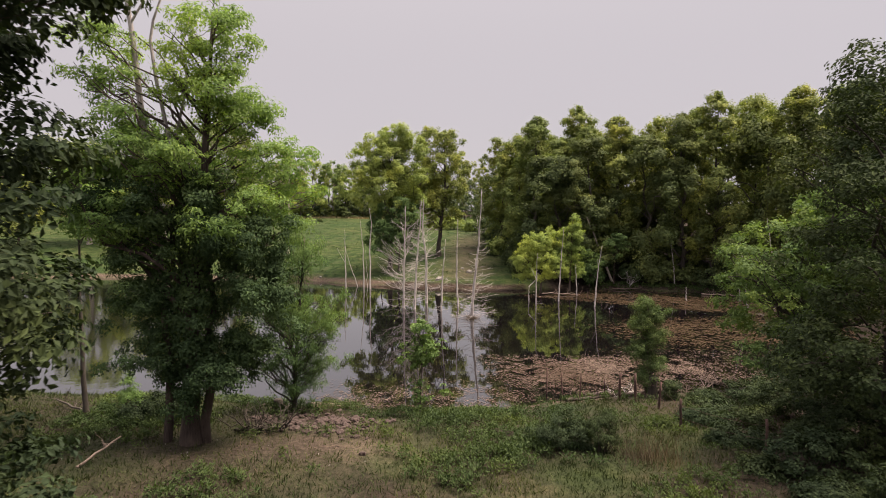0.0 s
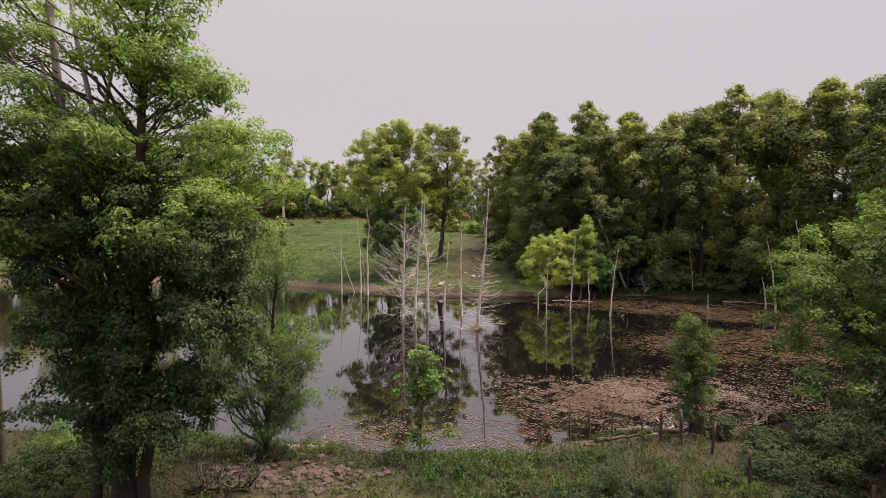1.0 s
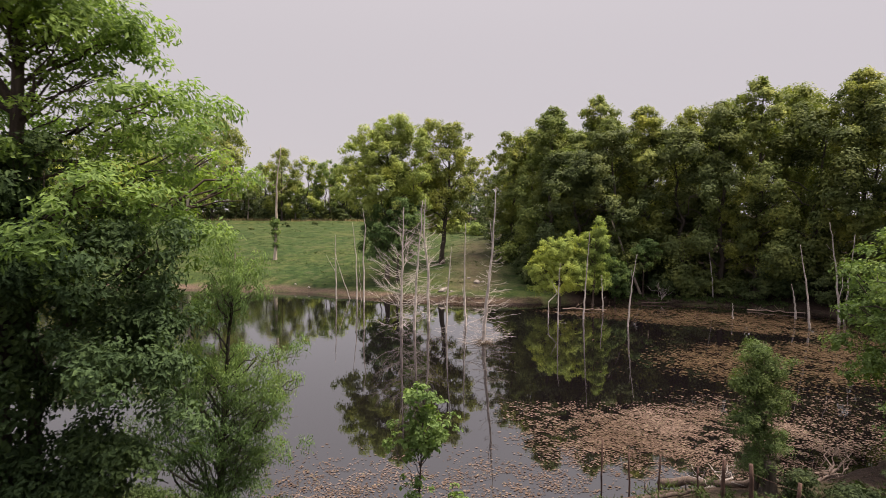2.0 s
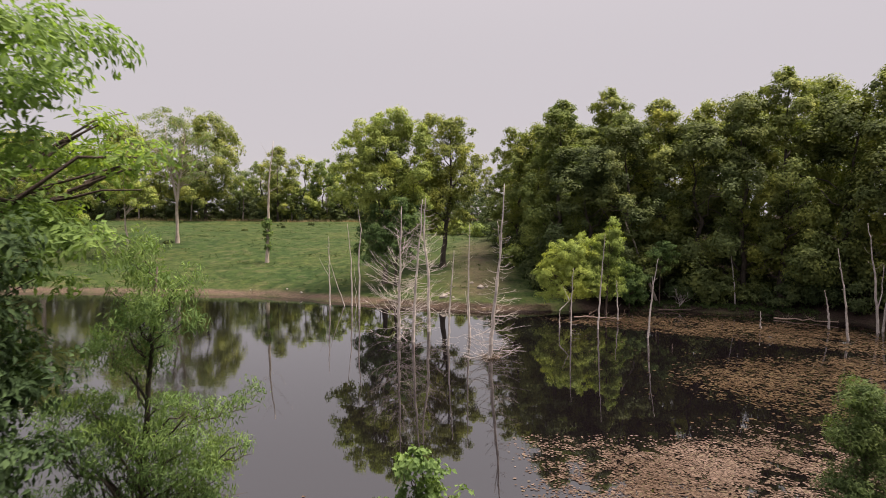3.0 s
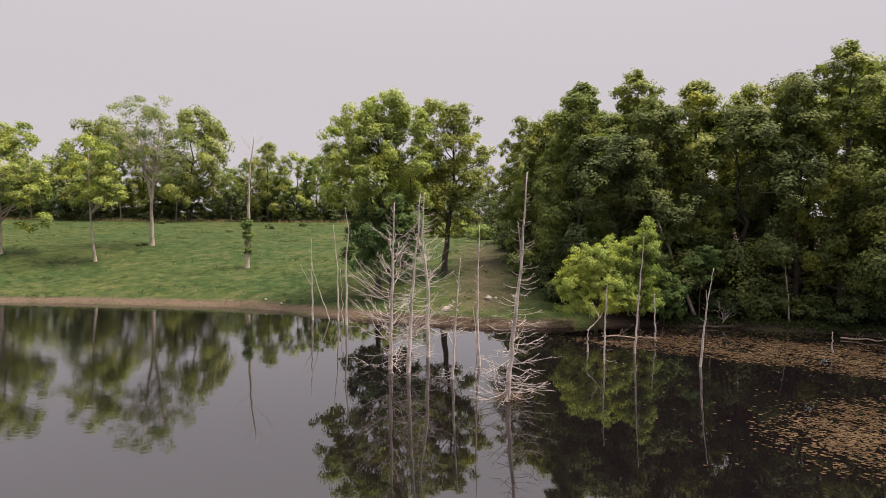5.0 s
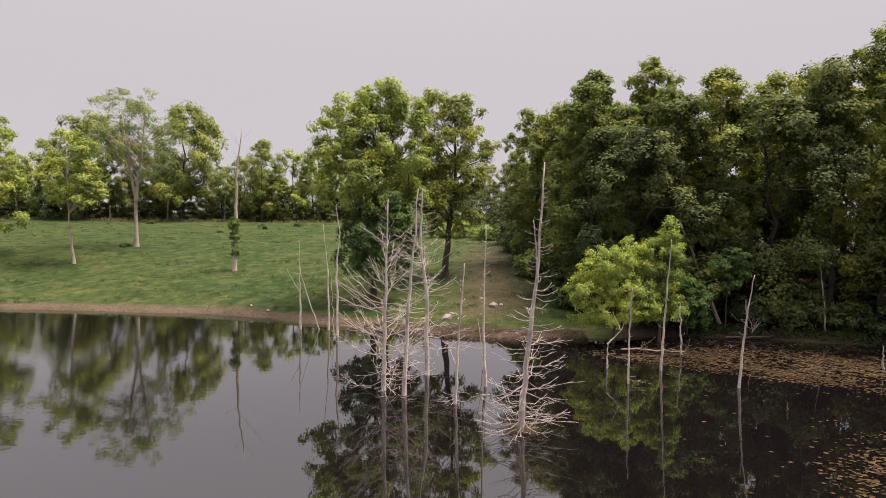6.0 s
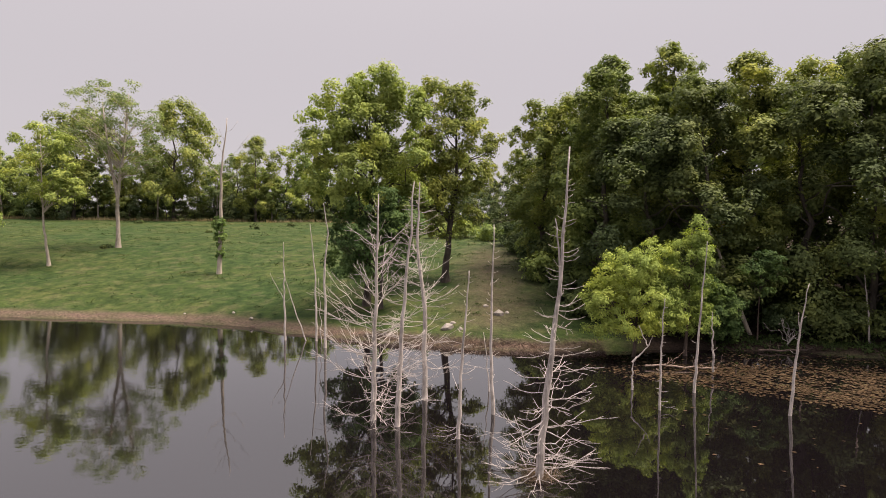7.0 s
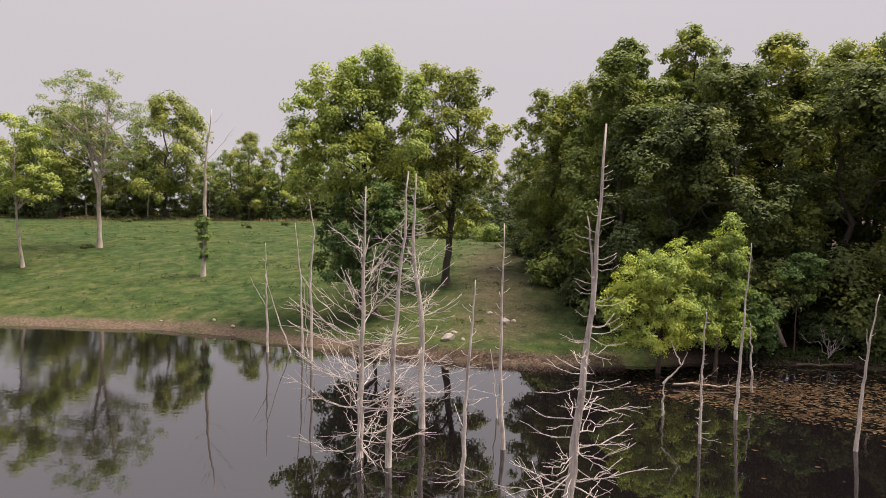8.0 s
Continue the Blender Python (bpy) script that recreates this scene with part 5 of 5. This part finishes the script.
def rock_mesh(seed, mat):
    bm = bmesh.new()
    bmesh.ops.create_icosphere(bm, subdivisions=1, radius=1.0)
    r = random.Random(seed)
    o = Vector((r.uniform(0, 50), r.uniform(0, 50), 0))
    planes = [Vector((r.gauss(0, 1), r.gauss(0, 1), r.gauss(0, 1))).normalized() for _ in range(7)]
    for v in bm.verts:
        for p in planes:
            d = v.co.dot(p)
            if d > 0.72:
                v.co -= p * (d - 0.72) * 0.9
        v.co *= 1 + 0.12 * noise.noise(v.co * 1.7 + o)
    me = bpy.data.meshes.new("rock")
    bm.to_mesh(me)
    bm.free()
    me.materials.append(mat)
    return me


ROCKS = [rock_mesh(s, ROCK) for s in range(5)]
PALE_ROCKS = [rock_mesh(s + 20, ROCK_PALE) for s in range(3)]
rock_rng = random.Random(77)


def rock(x, y, size, meshes, label, group):
    ob = new("rock", rock_rng.choice(meshes))
    s = size * rock_rng.uniform(0.7, 1.3)
    ob.matrix_basis = pose(x, y, max(ground_at(x, y), -0.1) + s * 0.12, rock_rng.uniform(-25, 25), rock_rng.uniform(-25, 25), rock_rng.uniform(0, 360)) @ Matrix.Diagonal((s, s * rock_rng.uniform(0.6, 1), s * rock_rng.uniform(0.45, 0.75), 1))
    return tagged(ob, label, "rock", group)


for i in range(290):
    t = rock_rng.uniform(0, 1)
    x = -6.4 + 4.3 * t + rock_rng.gauss(0, 0.3)
    y = 20.9 - 0.5 * t + rock_rng.gauss(0, 0.7)
    rock(x, y, rock_rng.choice((0.07, 0.09, 0.12, 0.17)), ROCKS, "reddish-brown broken stone in the bank's rubble", "rubble stones on the near bank")
for i in range(26):
    rock(rock_rng.uniform(-11, -2), rock_rng.uniform(15, 18.5), rock_rng.choice((0.03, 0.04, 0.06)), PALE_ROCKS if i % 2 else ROCKS, "small loose stone in the grass", "loose stones on the near bank")
for x, y, s in ((-0.6, 68.3, 0.42), (0.3, 68.0, 0.3), (-0.2, 69.2, 0.22), (3.0, 70.5, 0.36), (3.6, 71.0, 0.2), (2.2, 72.5, 0.24), (-17, 74.3, 0.16), (-21, 74.9, 0.14), (-15.2, 73, 0.2)):
    rock(x, y, s, PALE_ROCKS, "pale limestone rock on the far bank", "pale rocks on the far bank")


# ---- grass, weeds and floating leaves ----
def blades(geo, rng, at, height, width, lean=0.35):
    n = len(at)
    a = rng.uniform(0, 2 * np.pi, n)
    side = np.stack([np.cos(a), np.sin(a), a * 0], 1) * (width * rng.uniform(0.6, 1.4, n))[:, None] * 0.5
    tip = np.stack([rng.normal(0, lean, n), rng.normal(0, lean, n), np.ones(n)], 1) * (height * rng.uniform(0.4, 1.4, n))[:, None]
    geo.add(np.stack([at - side, at + side, at + tip], 1).reshape(-1, 3), np.arange(n * 3).reshape(-1, 3))


def scatter(rng, count, x0, x1, y0, y1, keep):
    x, y = rng.uniform(x0, x1, count), rng.uniform(y0, y1, count)
    d = shore_distance(x, y)
    k = rng.uniform(0, 1, count) < keep(x, y, d)
    x, y, d = x[k], y[k], d[k]
    return np.stack([x, y, land(x, y, d)], 1)


def bare(x, y):
    """Share of bare soil on the near bank."""
    return np.clip(np.exp(-(((x + 3.4) / 2.4) ** 2 + ((y - 18.3) / 1.9) ** 2)) + 0.8 * np.exp(-(((x + 8.0) / 2.4) ** 2 + ((y - 17.2) / 1.4) ** 2)) + np.exp(-(((x + 4.4) / 2.3) ** 2 + ((y - 20.6) / 1.1) ** 4)), 0, 1)


grng = np.random.default_rng(300)
g = Geo()
tuft = scatter(grng, 16000, -22, 17, 7, 26.5, lambda x, y, d: (d > 0.15) * (1 - smooth(x, 3, 4.5) * (d < 1.7)) * (1 - 0.9 * bare(x, y)) * (0.4 + 0.6 * ripple(x, y, 1.1, 3.0)) * (1 - 0.6 * smooth(x, 4, 9)))
tuft = np.repeat(tuft, 5, axis=0) + np.concatenate([grng.normal(0, 0.07, (len(tuft) * 5, 2)), np.zeros((len(tuft) * 5, 1))], 1)
blades(g, grng, tuft, 0.2, 0.026)
short = scatter(grng, 110000, -22, 17, 7, 26.5, lambda x, y, d: (d > 0.1) * (1 - 0.9 * smooth(x, 3, 4.5) * (d < 1.7)) * (1 - 0.8 * bare(x, y)) * (0.75 + 0.3 * ripple(x, y, 2.1, 1.0)) * (1 - 0.6 * smooth(x, 7, 10)))
blades(g, grng, short, 0.11, 0.03, 0.7)
tagged(new("grass", g.mesh("grass", GRASS_BANK, False)), "patchy rough green grass covering the near bank", "grass", kind="stuff")

g = Geo()
spots = scatter(grng, 6000, -13, 12, 12, 25, lambda x, y, d: (d > 0.3) * (1 - bare(x, y)) * (1 - smooth(x, 7.5, 9.5)) * (1 - smooth(x, 3, 4.5) * (d < 1.7)) * (0.7 * np.clip(0.05 + 1.2 * ripple(x, y, 0.9, 5.0), 0, 1) * smooth(y, 12, 16) + 0.8 * np.exp(-((x - 1.5) / 4.5) ** 2 - ((y - 20.5) / 2.6) ** 2) * (0.55 + 0.45 * ripple(x, y, 1.7, 2.0)) + 0.9 * np.exp(-((x + 10.5) / 2.0) ** 2 - ((y - 20.0) / 1.2) ** 2)))
spots[:, 2] += 0.12
crown(g, grng, spots, np.tile([0, 0, 1.0], (len(spots), 1)), 52, 0.28, 0.12, 0.045, 0.75, 0.6)
strip = scatter(grng, 2600, 16, 31, 62, 69, lambda x, y, d: np.exp(-((d - 0.8) / 0.7) ** 2))
crown(g, grng, strip, np.tile([0, 0, 1.0], (len(strip), 1)), 10, 0.3, 0.24, 0.08, 0.5, 0.5)
edge = scatter(grng, 2600, -9, 9, 21, 26, lambda x, y, d: (d > 0.1) * (d < 1.6) * np.clip(0.25 + 0.9 * ripple(x, y, 1.2, 7.0), 0, 1) * (1 - bare(x, y)) * (1 - 0.8 * smooth(x, 4.0, 5.5)))
edge[:, 2] += 0.12
crown(g, grng, edge, np.tile([0, 0, 1.0], (len(edge), 1)), 30, 0.2, 0.12, 0.03, 1.0, 0.7)
tagged(new("weeds", g.mesh("weeds", WEEDS, False)), "bright green leafy weeds along the banks", "weeds", kind="stuff")

g = Geo()
dry = scatter(grng, 3600, 5.2, 8.5, 15.5, 19, lambda x, y, d: np.exp(-((x - 6.2) / 0.8) ** 2 - ((y - 17.0) / 0.7) ** 2))
blades(g, grng, dry, 0.6, 0.014, 0.3)
dry = scatter(grng, 14000, -10, 12, 9, 25, lambda x, y, d: (d > 0.3) * 0.35 * np.clip(ripple(x, y, 0.9, 9.0), 0, 1))
blades(g, grng, dry, 0.3, 0.01, 0.4)
tagged(new("dry_grass", g.mesh("dry_grass", DRY, False)), "dry brown grass stems on the near bank", "grass", kind="stuff")
g = Geo()
reeds = scatter(grng, 40000, -8, 9, 63.0, 68.0, lambda x, y, d: np.exp(-((d - 0.1) / 0.9) ** 2) * 0.8)
reeds[:, 2] = np.maximum(reeds[:, 2], 0)
blades(g, grng, reeds, 0.13, 0.03, 1.4)
tagged(new("reed_litter", g.mesh("reed_litter", REED, False)), "brown reed litter along the far shore", "reeds", kind="stuff")

g = Geo()
field = scatter(grng, 16000, -80, 10, 69, 150, lambda x, y, d: (d > 0.8) * np.clip(0.2 + 0.9 * ripple(x, y * 2.2, 0.4, 2.0), 0, 1) * np.clip(45 / (y - 40), 0, 1))
crown(g, grng, field, np.tile([0, 0, 1.0], (len(field), 1)), 10, 0.35, 0.22, 0.06, 0.25, 0.4)
tagged(new("pasture_grass", g.mesh("pasture_grass", GRASS, False)), "short green pasture grass with darker tufts", "grass", kind="stuff")


g = Geo()
straw = scatter(grng, 9000, -135, -4, 144.5, 147.5, lambda x, y, d: np.clip(0.55 + 0.6 * ripple(x, y, 0.5, 3.0), 0.1, 1))
blades(g, grng, straw, 0.55, 0.09, 0.3)
tagged(new("tall_grass", g.mesh("tall_grass", STRAW, False)), "pale uncut straw along the foot of the tree belt", "grass", kind="stuff")


def pad_cover(x, y, d):
    """How densely floating leaves cover the water."""
    n = 0.4 + 0.4 * ripple(x, y, 0.9, 1.0) + 0.35 * ripple(x, y, 2.3, 4.0) + 0.45 * ripple(x, y, 6.1, 2.0)
    wet = d < -0.05
    edge_a = 59.6 - 0.62 * (x - 9)
    a = smooth(y, edge_a - 0.8, edge_a + 1.2) * smooth(x, 4.5, 9.5) * (1 - 0.9 * smooth(d, -5.6, -3.0)) * np.clip(0.12 + n, 0, 1)
    b = smooth(x - 11.0 - 0.55 * np.abs(y - 42.0), -1.0, 3.5) * smooth(y, 36.5, 39.5) * (1 - smooth(y, 43.5 + 0.12 * x, 45.5 + 0.15 * x)) * np.clip(0.15 + n, 0, 1)
    c = smooth(x - 3.0 + (y - 29) * 0.1, -1.0, 3.0) * smooth(y, 26.6, 29.0) * (1 - smooth(y, 32.6, 35.0)) * (1 - 0.65 * smooth(x, 9.5, 13)) * np.clip(0.12 + 1.1 * n, 0, 1)
    s = smooth(x, -7.5, -3.5) * (1 - smooth(x, 8, 11)) * (1 - smooth(y, 26.0, 29.8)) * 0.5 * np.clip(n, 0, 1)
    e = smooth(x, 9, 13) * (1 - smooth(y, 34, 38)) * 0.5 * np.clip(n, 0, 1)
    f = 0.004 * smooth(x, 6, 10)
    return wet * np.clip(a + b + c + s + e + f, 0, 1)


px, py = np.concatenate([grng.uniform(-8, 34.5, 330000), grng.uniform(-8, 14, 110000)]), np.concatenate([grng.uniform(23, 66, 330000), grng.uniform(23, 36, 110000)])
pd = shore_distance(px, py)
ok = grng.uniform(0, 1, len(px)) < pad_cover(px, py, pd)
px, py = px[ok], py[ok]
n_pad = len(px)
pr = grng.uniform(0.03, 0.095, n_pad) * np.where(py < 29, 0.48, np.where(py < 36, 0.62, 1.0))
ang = np.linspace(0, 2 * np.pi, 4, endpoint=False)[None] + grng.uniform(0, 6.28, (n_pad, 1))
rad = pr[:, None] * grng.uniform(0.6, 1.25, (n_pad, 4))
tilt = grng.normal(0, 0.09, (n_pad, 2, 1))
vx, vy = np.cos(ang) * rad * 1.25, np.sin(ang) * rad * 0.85
vz = 0.006 + grng.uniform(0, 0.02, (n_pad, 1)) + np.abs(vx * tilt[:, 0] + vy * tilt[:, 1])
flat_leaves = np.stack([px[:, None] + vx, py[:, None] + vy, vz], -1)
near_bank = py < 36.0
for name_, pick, mat_, label_ in (("floating_leaves", ~near_bank, PADS, "brown floating water-plant leaves in drifts on the pond"), ("floating_weed", near_bank, SCUM, "tan floating weed crusting the water near the bank")):
    g = Geo()
    g.add(flat_leaves[pick].reshape(-1, 3), np.arange(pick.sum() * 4).reshape(-1, 4))
    tagged(new(name_, g.mesh(name_, mat_, False)), label_, "water plants", kind="stuff")

# straw mound at the foot of the leaning dead tree
g = Geo()
mound = np.array([2.3, 47.1, 0.0]) + grng.normal(0, 1, (420, 3)) * np.array([0.24, 0.2, 0.0])
blades(g, grng, mound, 0.26, 0.016, 1.2)
part("straw", g, DRY, bpy.data.objects["dead_tree.003"], "dry straw caught round the trunk's foot").location = tuple(-np.array(bpy.data.objects["dead_tree.003"].location))
